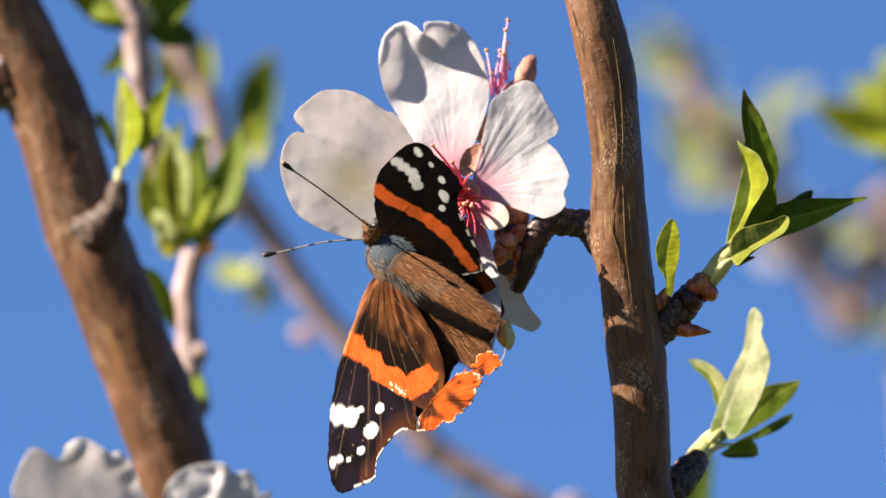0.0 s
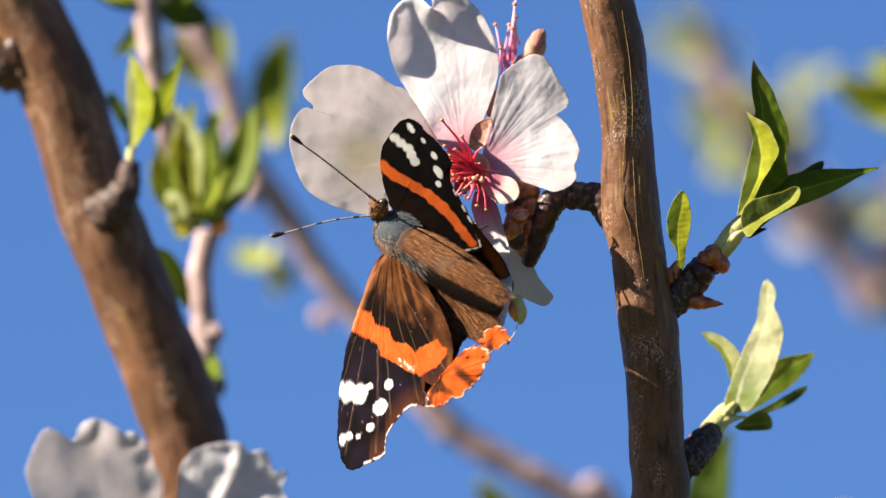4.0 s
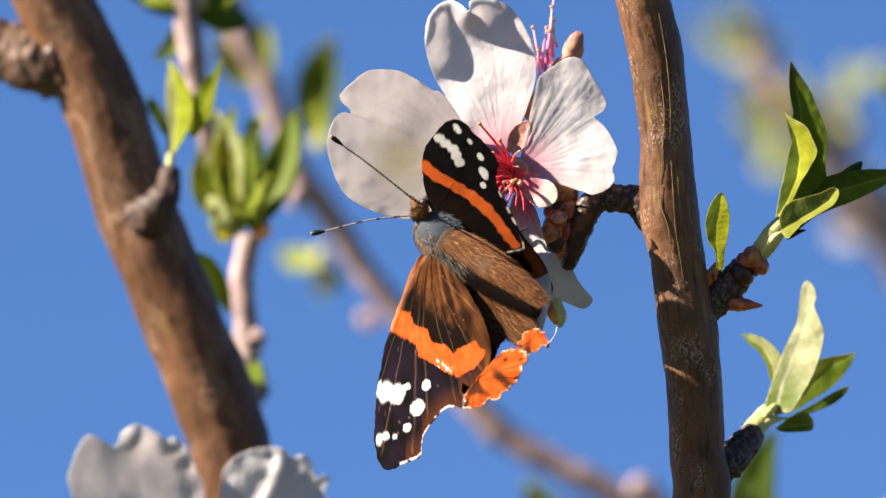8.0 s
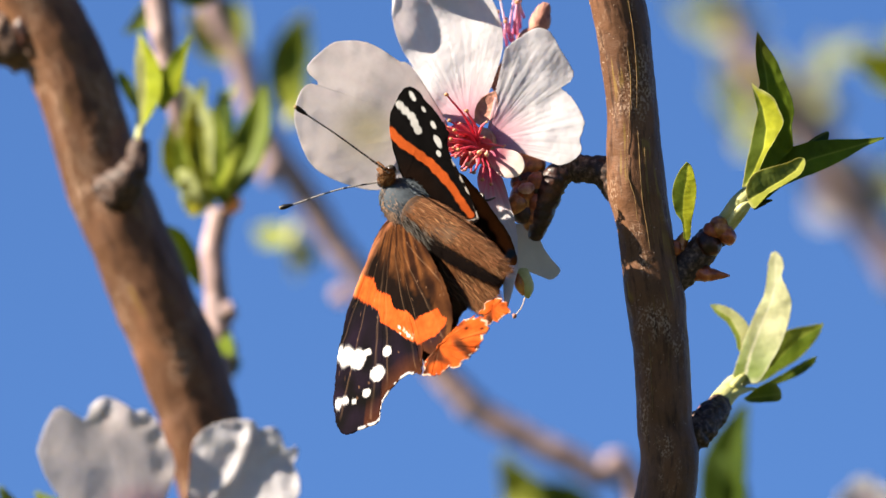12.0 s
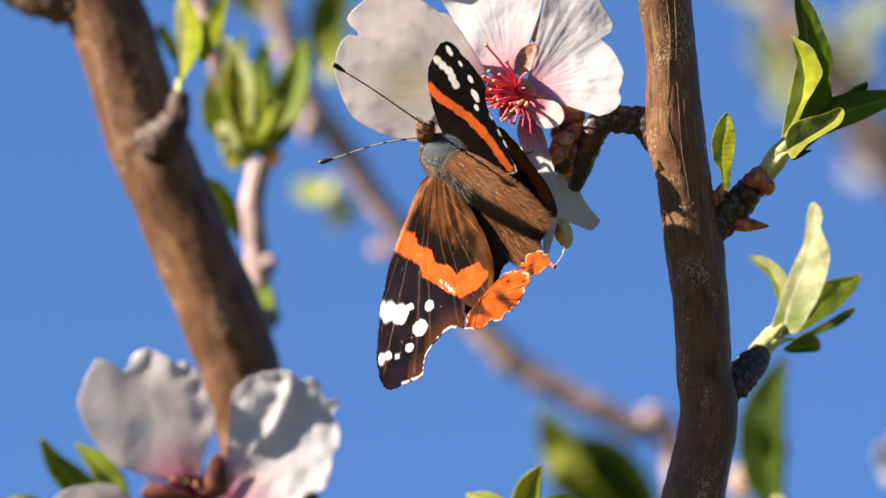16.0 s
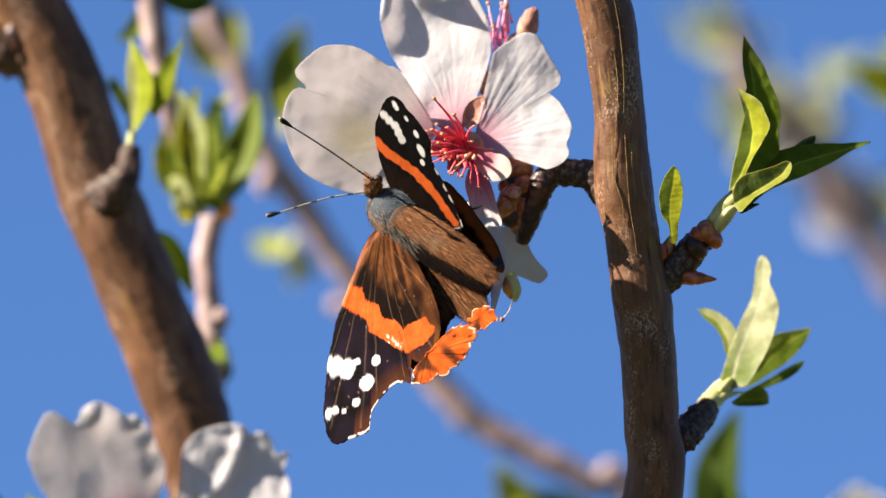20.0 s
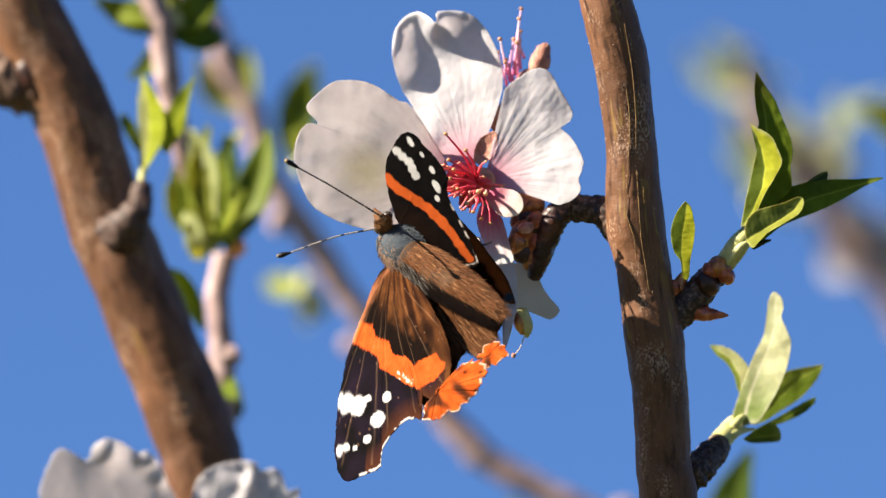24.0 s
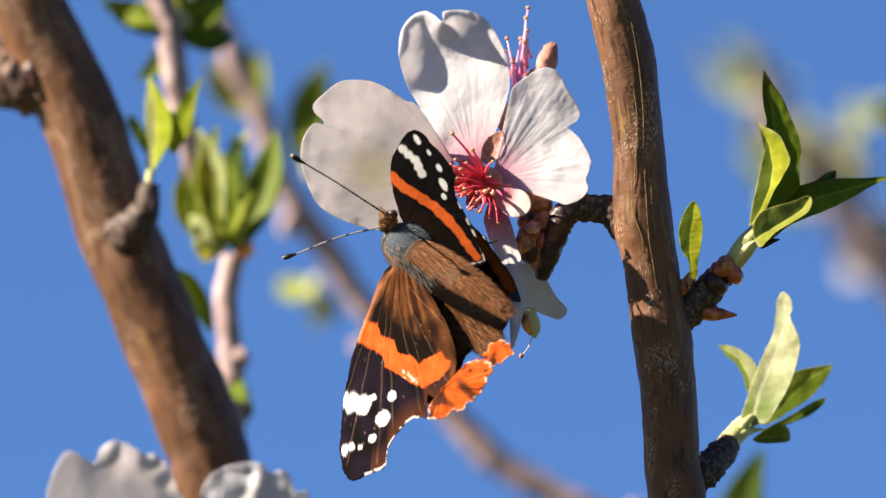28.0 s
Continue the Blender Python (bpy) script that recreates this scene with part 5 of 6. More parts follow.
def cluster(foot, leaves, label, group="leaf shoots"):
    s = shoot(foot, label, group)
    tube("sheath", [foot, np.array(foot) + (0, 2.5, 0.3)], [1.4, 1.0], SHEATH, s, sides=14, step=0.4, lumps=0.1)
    for k, (a, b, w, col) in enumerate(leaves):
        a, b = np.array(a, float), np.array(b, float)
        bow = np.array((0.08 * (b - a)[1], -0.08 * (b - a)[0], 1.5)) * (1 if k % 2 else -1)
        rng = random.Random(k + int(abs(a[0]) * 10))
        face = (rng.uniform(-0.8, 0.1), rng.uniform(0.0, 0.6), 0.8)
        leaf(s, [a, (a * 2 + b) / 3 + bow, (a + 2 * b) / 3 + bow, b], w, col, face=face, fold=0.4, n=26, m=13, seed=k + a[0], shape=(0.35, 1.0, 0.95, 0.12))
    return s


def build_back_shoots():
    # the bunch of leaves at the tip of the nearer twig
    c = (-34.0, 3.5, -112.0)
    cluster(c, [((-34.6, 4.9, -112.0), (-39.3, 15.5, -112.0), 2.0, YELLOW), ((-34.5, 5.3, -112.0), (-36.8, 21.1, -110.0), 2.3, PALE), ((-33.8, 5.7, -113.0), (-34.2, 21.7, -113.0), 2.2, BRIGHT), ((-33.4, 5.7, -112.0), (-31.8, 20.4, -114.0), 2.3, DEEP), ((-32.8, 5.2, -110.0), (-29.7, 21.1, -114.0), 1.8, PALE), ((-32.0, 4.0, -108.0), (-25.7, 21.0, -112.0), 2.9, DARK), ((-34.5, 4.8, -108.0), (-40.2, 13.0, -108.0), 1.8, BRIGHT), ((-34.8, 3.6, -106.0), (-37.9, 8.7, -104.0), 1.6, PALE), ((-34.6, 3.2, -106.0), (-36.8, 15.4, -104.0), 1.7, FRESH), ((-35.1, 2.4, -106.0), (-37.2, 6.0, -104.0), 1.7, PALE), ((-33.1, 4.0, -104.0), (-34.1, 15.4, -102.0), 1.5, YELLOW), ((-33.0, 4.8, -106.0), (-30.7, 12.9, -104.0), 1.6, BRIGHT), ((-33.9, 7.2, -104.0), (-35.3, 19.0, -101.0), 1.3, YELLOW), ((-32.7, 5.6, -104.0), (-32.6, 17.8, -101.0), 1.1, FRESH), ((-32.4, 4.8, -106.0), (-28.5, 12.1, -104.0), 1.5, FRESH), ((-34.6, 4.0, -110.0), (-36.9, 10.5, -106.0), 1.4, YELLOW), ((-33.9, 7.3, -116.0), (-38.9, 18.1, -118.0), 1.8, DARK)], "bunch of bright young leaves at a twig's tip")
    cluster((-30.8, -18.6, -114.0), [((-31.1, -17.8, -114.0), (-30.3, -21.1, -114.0), 1.2, FRESH), ((-31.6, -15.3, -114.0), (-29.8, -18.1, -102.0), 1.4, DARK)], "tiny green leaves on a twig")
    # leaves at the upper edge
    top = (-39.1, 36.3, -118.0)
    cluster(top, [(top, (-51.1, 40.2, -118.0), 2.6, DARK), (top, (-32.5, 34.8, -120.0), 2.8, DARK), (top, (-39.7, 44.5, -118.0), 3.0, BRIGHT), (top, (-33.9, 42.2, -120.0), 2.6, FRESH), (top, (-46.1, 28.8, -122.0), 1.8, DARK),
                  (top, (-48.6, 37.4, -119.0), 2.0, FRESH)], "leaves sprouting from a twig against the sky")
    # leaves on the farther twig
    a = (-31.8, 26.5, -245.0)
    cluster(a, [(a, (-39.4, 34.6, -245.0), 3.2, YELLOW), (a, (-34.1, 36.3, -246.0), 2.4, YELLOW)], "yellowish young leaves on a thin twig")
    b = (-23.3, 16.2, -244.0)
    cluster(b, [(b, (-21.5, 33.7, -244.0), 3.6, YELLOW), (b, (-25.7, 24.6, -246.0), 2.0, BRIGHT), ((-22.0, 22.4, -242.0), (-21.3, 33.0, -242.0), 2.2, FRESH)], "yellow-green leaves on a thin twig")
    d = (-23.9, -2.2, -280.0)
    cluster(d, [(d, (-30.5, -0.3, -290.0), 2.0, YELLOW), (d, (-20.5, -5.8, -290.0), 1.8, PALE), (d, (-24.2, -8.1, -290.0), 1.9, YELLOW)], "pale yellowish leaves on a thin twig")
    e = thing("leaf_bud", (-14.6, -9.1, -250.0), "pale pink bud on a thin twig", "bud", "buds on the far twig")
    ball("bud_core", (-16.0, -10.7, -250.0), (1.7, 1.5, 1.5), PETAL, e, tint=(0.62, 0.47, 0.42), lumps=0.2)
    for q in ((3.4, -28.3, -250.0), (-27.2, 8.8, -246.0)):
        e = thing("leaf_bud", q, "knobbly bud on a thin twig", "bud", "buds on the far twig")
        ball("bud_core", q, (1.8, 2.0, 1.8), GREY_BARK, e, lumps=0.3)
    # low leaves behind the right-hand branch
    f = (28.0, -53.1, -245.0)
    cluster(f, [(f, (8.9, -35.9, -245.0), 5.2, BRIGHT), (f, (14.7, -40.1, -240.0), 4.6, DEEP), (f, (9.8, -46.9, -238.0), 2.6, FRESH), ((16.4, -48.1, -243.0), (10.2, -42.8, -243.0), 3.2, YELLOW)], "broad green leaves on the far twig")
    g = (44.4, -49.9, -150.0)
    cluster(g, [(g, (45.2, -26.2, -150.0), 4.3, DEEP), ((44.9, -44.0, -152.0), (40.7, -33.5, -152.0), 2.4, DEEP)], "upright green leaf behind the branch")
    h = (6.2, -48.0, -30.0)
    cluster(h, [(h, (8.4, -39.2, -30.0), 2.0, BRIGHT), (h, (-1.8, -43.2, -34.0), 1.5, YELLOW), (h, (12.9, -43.9, -40.0), 1.5, FRESH)], "fresh green leaf tips of a low shoot")
    i = (-49.7, -47.4, -68.0)
    cluster(i, [(i, (-62.3, -35.9, -68.0), 2.2, FRESH), (i, (-57.2, -36.8, -69.0), 1.9, FRESH), (i, (-50.4, -41.2, -68.0), 1.9, BRIGHT), ((-62.1, -45.0, -70.0), (-66.9, -44.8, -70.0), 0.4, YELLOW)], "green leaves beside the low blossom")
    pale = thing("almond_blossom", (39.5, -47.5, -200.0), "pale cream almond bud behind the branch", "blossom", "far blossoms")
    ball("bud_core", (39.5, -46.3, -200.0), (1.9, 2.6, 1.9), PETAL, pale, tint=(0.74, 0.60, 0.46), lumps=0.15)
    tube("bud_stalk", [(39.7, -48.3, -200.0), (40.4, -54.0, -201.0)], [0.8, 0.9], GREY_BARK, pale, sides=12, step=0.6)
    far_petals = thing("almond_blossom", (64.6, -45.4, -200.0), "white almond blossom far behind the shoots", "blossom", "far blossoms")
    for k in range(5):
        c = np.array((64.6, -42.8, -200.0))
        way = np.array((math.cos(k * 1.257 + 0.4), math.sin(k * 1.257 + 0.4), 0.2))
        blade("petal", [c, c + way * 2.5, c + way * 4.6], [(0.6, 0.6), (2.2, 2.2), (1.6, 1.6)], petal_colour(0.4, 0.5), PETAL, far_petals, face=(-0.3, 0.3, 0.9), ruffle=0.4, round_tip=0.3, n=14, m=11, seed=k)
    # the neighbouring tree's leaves and blossom
    rng = random.Random(3)
    for p, r, cols in (((50.1, 31.9, -480.0), 15, (PALE, YELLOW)), ((57.9, 21.0, -480.0), 17, (PALE, PALE)), ((52.9, 12.8, -480.0), 15, (PALE, YELLOW)), ((64.9, 22.1, -480.0), 15, (PALE, PALE)),
                       ((74.9, 1.6, -480.0), 13, (YELLOW, PALE)), ((85.7, -10.9, -480.0), 12, (PALE, YELLOW)), ((78.8, 4.2, -480.0), 12, (PALE, PALE))):
        P = np.array(p)
        cluster(tuple(P), [(P, P + (rng.uniform(-1, 1) * r * 0.7, rng.uniform(-0.3, 1) * r * 0.8, rng.uniform(-8, 8)), r * 0.12, cols[k % 2]) for k in range(5)], "young leaves of the neighbouring tree", group="far leaves")
    for p in ((63.1, 18.7, -480.0), (70.6, 5.6, -480.0)):
        P = np.array(p)
        far = thing("almond_blossom", tuple(P), "pale pink almond blossom of the neighbouring tree", "blossom", "far blossoms")
        for k in range(5):
            d = np.array((math.cos(k * 1.257 + p[0]), math.sin(k * 1.257 + p[0]), 0.25))
            blade("petal", [P, P + d * 4, P + d * 8], [(0.8, 0.8), (3.4, 3.4), (2.6, 2.6)], petal_colour(0.7, 0.8), PETAL, far, face=(-0.3, 0.3, 0.9), ruffle=0.4, round_tip=0.3, n=14, m=11, seed=k)
        tube("calyx", [P + (0, 0, 0.3), P + (1, -2, -3)], [1.6, 1.0], SEPAL, far, sides=12, step=0.6)
    j = (83.6, 22.6, -280.0)
    cluster(j, [(j, (65.3, 27.7, -280.0), 4.0, LIME), (j, (76.1, 35.2, -280.0), 4.0, LIME), (j, (74.5, 20.6, -280.0), 3.6, LIME), (j, (70.9, 30.6, -284.0), 3.0, BRIGHT)], "bright yellow-green leaves against the sky")


# ---- butterfly ----
FORE = [(-0.8, 0.4), (-3.1, 2.3), (-4.8, 5.7), (-6.3, 9.1), (-7.4, 12.6), (-8.0, 15.7), (-8.5, 18.2), (-8.3, 22.0), (-7.8, 25.9), (-6.9, 28.2), (-5.2, 29.8), (-2.9, 29.8), (-0.4, 29.2), (1.9, 28.6), (2.2, 27.0), (2.6, 25.5), (4.4, 23.7), (6.1, 22.7), (8.4, 22.4), (9.8, 22.5), (9.5, 20.5), (9.4, 17.9), (10.0, 19.5), (12.0, 20.0), (13.7, 19.3), (14.9, 17.4), (14.8, 15.1), (13.8, 12.6), (11.0, 8.5), (7.0, 4.5), (2.1, 1.1)]
BAND_IN = [(-6.8, 6.7), (-5.2, 7.7), (-2.5, 8.6), (-1.4, 10.3), (1.6, 11.2), (2.5, 13.1), (5.6, 13.6), (7.4, 15.1), (9.5, 14.0), (11.8, 13.8), (13.4, 15.1)]
BAND_OUT = [(-8.1, 9.8), (-3.7, 11.7), (-0.9, 12.9), (0.2, 14.7), (3.0, 15.9), (5.9, 17.4), (8.7, 18.3), (11.5, 17.6), (13.6, 16.2)]
SPOTS = [((c, a), 0.88 * rc, 0.88 * ra) for (c, a), (rc, ra) in zip([(-6.2, 19.1), (-3.7, 19.6), (-1.8, 18.8), (-7.9, 18.5), (2.2, 18.9), (0.8, 21.9), (-1.1, 24.4), (-3.5, 25.4), (-5.5, 25.2), (-6.9, 25.6)],
         ((1.9, 1.45), (1.9, 1.55), (0.9, 0.5), (0.8, 1.1), (0.95, 0.8), (1.6, 1.2), (0.95, 0.65), (0.55, 0.4), (0.9, 0.55), (0.7, 0.8)))]
BROWN, SOOT, ORANGE, CREAM, UMBER = (0.017, 0.0055, 0.002), (0.0028, 0.0022, 0.0022), (0.36, 0.050, 0.005), (0.60, 0.57, 0.55), (0.055, 0.017, 0.005)


def fore_colour(c, a, edge):
    """The open forewing's pattern at a place across and along the wing; edge: 0 at its foot, 1 at its margin."""
    jag = 0.55 * noise.noise(Vector((c * 0.55, a * 0.55, 1.0))) + 0.3 * noise.noise(Vector((c * 1.5, a * 1.5, 4.0)))
    inner = np.interp(c, [b[0] for b in BAND_IN], [b[1] for b in BAND_IN]) + 0.25 * jag
    outer = np.interp(c, [b[0] for b in BAND_OUT], [b[1] for b in BAND_OUT]) + 0.25 * jag
    streak = noise.noise(Vector((math.atan2(c, a + 4) * 16, edge * 1.5, 2.0)))
    col = mix(BROWN, (0.105, 0.038, 0.010), 0.26 + 1.5 * streak + 0.55 * noise.noise(Vector((c * 0.35, a * 0.3, 9.0))))
    if c < 13 - a * 0.15:
        col = mix(col, (0.004, 0.0018, 0.001), (a - inner + 7.0 + jag * 3) / 4.5 - max(0.0, c - 8.5) * 0.3)
    if a > outer and c < BAND_OUT[-1][0] + 0.5:
        col = mix(SOOT, (0.008, 0.0045, 0.0095), 0.5 + noise.noise(Vector((c * 0.3, a * 0.3, 7.0))))
        col = mix(col, UMBER, (edge - 0.86) * 6 * (c > -1))
    fore_edge = np.interp(a, [q[1] for q in FORE[:9]], [q[0] for q in FORE[:9]])
    if a < inner + 1:
        col = mix((0.20, 0.075, 0.032), col, (c - fore_edge - 0.7 - 0.6 * jag) / 1.0)
    if inner < a < outer and c < BAND_IN[-1][0] + 0.3:
        col = mix(ORANGE, (0.44, 0.085, 0.012), 0.35 + jag)
        col = mix(col, (0.60, 0.50, 0.42), (noise.noise(Vector((c * 2.2, a * 2.2, 11.0))) - 0.1) * 4 * (a > outer - 1.2) * (4 < c < 7.5))
        col = mix((0.50, 0.16, 0.06), col, (c - fore_edge - 0.3) / 0.8)
    for (sc, sa), rc, ra in SPOTS:
        q = math.hypot((c - sc) / rc, (a - sa) / ra) + 0.3 * jag
        col = mix(CREAM, col, (q - 0.92) / 0.16)
    if edge > 0.983 and a > 17 and -2.0 < c < FORE[18][0] and noise.noise(Vector((c * 0.9, a * 0.9, 3.0))) > -0.1:
        col = mix(col, CREAM, 0.75)
    return col


def wing_mesh(name, outline, colour, place, parent, hinge, rings=84, around=220, veins=9, camber=0.6, rag=0.24, label=""):
    """A wing: rings from its foot to a smooth outline, coloured by a pattern, with raised veins; place: wing coordinates to the tree's frame."""
    rim = curve(outline + [outline[0]], around + 1)[:-1]
    o = np.array(outline[0], float)
    rim += [(rag * noise.noise(Vector((c * 1.7, a * 1.7, 21.0))), rag * noise.noise(Vector((c * 1.7, a * 1.7, 31.0)))) for c, a in rim]
    verts, cols, faces = [], [], []
    vein_at = [0.10 + 0.78 * k / (veins - 1) for k in range(veins)]
    for i in range(rings + 1):
        f = (i / rings) ** 0.8
        for j in range(around):
            c, a = o + (rim[j] - o) * f
            col = np.array(colour(c, a, f))
            u = j / around + 0.006 * math.sin(f * 6)
            gap = min(abs(u - v) for v in vein_at) * around * 0.35 * f
            ridge = math.exp(-(gap / 0.12) ** 2) * min(1.0, max(0.0, (f - 0.15) / 0.35)) if f < 0.97 else 0.0
            col = mix(col, np.minimum(col * 1.3 + (0.15, 0.09, 0.05), 1), (0.34 if col[0] < 0.3 else 0.12) * ridge)
            if noise.noise(Vector((c * 4.1, a * 4.1, 15.0))) > 0.66:
                col = mix(col, (0.28, 0.15, 0.08), 0.35)
            wave = camber * math.sin(f * math.pi) * 0.5 + 0.07 * math.sin(u * veins * 2 * math.pi) * f + 0.12 * noise.noise(Vector((c * 0.5, a * 0.5, 0)))
            verts.append(place(c, a, wave + 0.05 * ridge))
            cols.append(col)
    for i in range(rings):
        for j in range(around):
            p, q = i * around + j, i * around + (j + 1) % around
            faces.append((p, q, q + around, p + around))
    ob = finish(name, verts, faces, WING, parent, hinge, label, cols)
    solid = ob.modifiers.new("thickness", "SOLIDIFY")
    solid.thickness = 0.00009
    solid.offset = 0.0
    return ob


def frame_of(origin, across, along):
    o, c = np.array(origin, float), np.array(across, float)
    a = np.array(along, float)
    n = np.cross(a, c)
    n /= np.linalg.norm(n)
    if n[2] < 0:
        n = -n
    return lambda u, v, h: o + c * u + a * v + n * h


def hind_colour(c, a, edge):
    streak = noise.noise(Vector((c * 1.6, a * 0.35, 5.0)))
    col = mix(BROWN, (0.085, 0.034, 0.011), 0.45 + 1.1 * streak)
    return mix(col, (0.04, 0.02, 0.012), max(0.0, noise.noise(Vector((c * 0.35, a * 0.3, 9.0)))) * 1.4)


def margin_colour(c, a, edge):
    col = mix((0.34, 0.052, 0.005), (0.42, 0.085, 0.010), 0.5 + noise.noise(Vector((c * 0.6, a * 0.6, 2.0))))
    # dark mottling, heavier near the foot where shading is put into the colour
    col = mix(col, (0.05, 0.014, 0.005), (noise.noise(Vector((c * 0.45, a * 0.45, 30.0))) + 0.35 - edge * 0.55) * 3)
    spot = noise.noise(Vector((c * 0.8, a * 0.8, 12.0)))
    col = mix(col, SOOT, (spot - 0.52) * 8)
    if edge > 0.94 and noise.noise(Vector((c * 1.1, a * 1.1, 6.0))) > -0.1:
        col = mix(col, (0.75, 0.55, 0.40), 0.7)
    return col


def hairs(name, spots, parent, origin, label=""):
    """Fine hair: slender tapering slips, each from a root along a lean, in one mesh."""
    verts, faces, cols = [], [], []
    for root, lean, col, w in spots:
        root, lean = np.array(root), np.array(lean)
        side = np.cross(lean, (0.3, 0.2, 1.0))
        side = side / max(np.linalg.norm(side), 1e-6) * w
        k = len(verts)
        mid = root + lean * 0.55 + np.array((0, 0, 0.06))
        verts += [root - side, root + side, mid + side * 0.7, mid - side * 0.7, root + lean]
        faces += [(k, k + 1, k + 2, k + 3), (k + 3, k + 2, k + 4)]
        cols += [np.array(col) * 0.8] * 2 + [col] * 3
    ob = finish(name, verts, faces, FUR, parent, origin, label, cols)
    return tagged(ob, kind="stuff")


def shift_origin(ob, at):
    """Move a part's origin to the given point of the tree's frame, so that it turns about its hinge."""
    old, at = np.array(ob["at_mm"].to_list()), np.array(at, float)
    ob.data.transform(Matrix.Translation(Vector((old - at) * MM)))
    ob.location = ob.location + Vector((at - old) * MM)
    ob["at_mm"] = [float(x) for x in at]


THORAX = np.array((-4.6, 3.9, 0.0))


def build_butterfly():
    bf = thing("butterfly", tuple(THORAX), "dark butterfly, orange bands, white spots, worn wings, on the blossom", "butterfly")
    T = THORAX
    along = np.array((0.64, -0.54, 0.52))
    along /= np.linalg.norm(along)
    across = np.cross(along, (0, 0, 1.0))
    across /= np.linalg.norm(across)
    rise = np.cross(across, along)
    ball("thorax", T, (3.0, 2.6, 3.8), FUR, bf, axes=(across, rise, along), tint=(0.05, 0.06, 0.07), lumps=0.08, label="grey-blue furry thorax")
    head = np.array((-6.8, 7.2, 1.0))
    hd = ball("head", head, (1.0, 0.95, 1.0), FUR, bf, axes=(across, rise, along), tint=(0.16, 0.08, 0.03), lumps=0.12)
    for e in ((-7.5, 6.5, 0.0), (-6.3, 8.2, 0.0)):
        ball("eye", e, (0.7, 0.7, 0.75), CHITIN, hd)
    for tip in ((-8.1, 9.3, 0.5), (-8.2, 8.4, 1.0)):
        tube("palp", [head + (-0.2, 0.5, 0.2), (head + np.array(tip)) / 2 + (0.1, 0, 0.3), tip], [0.6, 0.5, 0.14], FUR, hd, sides=10, step=0.2, lumps=0.2, tints=lambda f: mix((0.26, 0.14, 0.07), (0.10, 0.045, 0.02), f))
    tip = np.array((8.5, -5.6, 13.0))
    neck = T + along * 2.6
    ab = tube("abdomen", [neck, neck * 0.72 + tip * 0.28 + (0, 0, 0.6), neck * 0.4 + tip * 0.6 + (0, 0, 0.6), tip * 0.85 + neck * 0.15, tip], [2.5, 2.7, 2.3, 1.5, 0.5], FUR, bf, sides=30, step=0.35, lumps=0.06,
              tints=lambda f: mix((0.09, 0.05, 0.025), (0.035, 0.02, 0.012), 0.5 + 0.5 * math.sin(f * 42)), label="brown banded abdomen")
    # lower pair of wings, open and facing the light
    fore_a = frame_of((-5.8, 1.9, 0.0), (0.65, 0.08, 0.75), (-0.12, -0.97, 0.21))
    wing_mesh("forewing", FORE, fore_colour, fore_a, bf, (-5.8, 1.9, 0.0), label="open forewing with orange band and white spots")
    hind_base = np.array((-2.1, 0.1, -1.0))
    hx, hy = np.array((1.0, 0.0, 0.6)), np.array((0.0, -1.0, 0.42))

    hind_place = frame_of(hind_base + (0, 0, 4.0), hx, hy)
    outline = [(-2.5, -2.4), (1.7, -0.3), (7.0, 2.4), (10.9, 4.8), (11.1, 6.5), (10.2, 8.4), (8.5, 9.5), (6.6, 10.1), (5.2, 11.7), (4.1, 14.1), (2.8, 16.2), (1.7, 17.6), (0.5, 18.2), (0.0, 15.5), (-1.8, 9.4), (-2.9, 3.3)]
    hw = wing_mesh("hindwing", outline, hind_colour, hind_place, bf, tuple(hind_base), rings=50, around=160, veins=8, label="brown hindwing with long hair")
    m1 = [(2.4, 15.4), (1.4, 16.8), (0.3, 17.9), (0.6, 19.5), (2.0, 19.2), (3.6, 18.6), (5.2, 17.8), (7.0, 16.3), (8.3, 14.7), (9.0, 12.8), (8.5, 12.1), (7.4, 11.6), (6.4, 11.5), (5.3, 12.4), (4.3, 14.1)]
    wing_mesh("hindwing_margin", m1, margin_colour, lambda u, v, h: hind_place(u, v, h) + np.array((0, 0, 4.5)), hw, tuple(hind_base), rings=26, around=150, veins=6, camber=0.3, rag=0.7, label="torn orange margin of the hindwing")
    m2 = [(9.4, 10.7), (8.1, 11.5), (7.6, 10.9), (8.4, 10.0), (9.7, 9.1), (10.8, 9.4), (11.8, 10.4), (11.7, 11.2), (10.8, 11.6), (9.6, 12.2), (8.5, 12.7), (7.9, 12.2)]
    wing_mesh("hindwing_margin", m2, margin_colour, lambda u, v, h: hind_place(u, v, h) + np.array((0, 0, 2.5)), hw, tuple(hind_base), rings=20, around=120, veins=4, camber=0.2, rag=0.6, label="torn orange scrap of the hindwing")
    # upper pair, raised towards the viewer
    hinge = (-5.2, 7.3, 0.0)
    rim = [(-4.5, 6.7), (-5.1, 7.8), (-5.7, 9.7), (-6.2, 11.8), (-6.5, 13.8), (-6.3, 15.8), (-5.6, 17.5), (-4.7, 18.9), (-3.7, 19.4), (-2.6, 18.9), (-1.5, 17.5), (-0.3, 16.2), (0.8, 14.6), (1.6, 13.1), (1.4, 11.5), (2.0, 9.7), (2.8, 8.2), (3.6, 6.7), (4.5, 4.7), (5.2, 2.8), (5.6, 1.7), (5.0, 1.0), (3.8, 1.2), (2.5, 1.9), (0.7, 3.2), (-1.9, 4.7)]
    band = [(-6.3, 13.4), (-5.0, 12.0), (-3.3, 10.8), (-1.2, 9.3), (0.7, 7.4), (2.3, 5.4), (3.5, 3.5), (4.5, 2.1)]
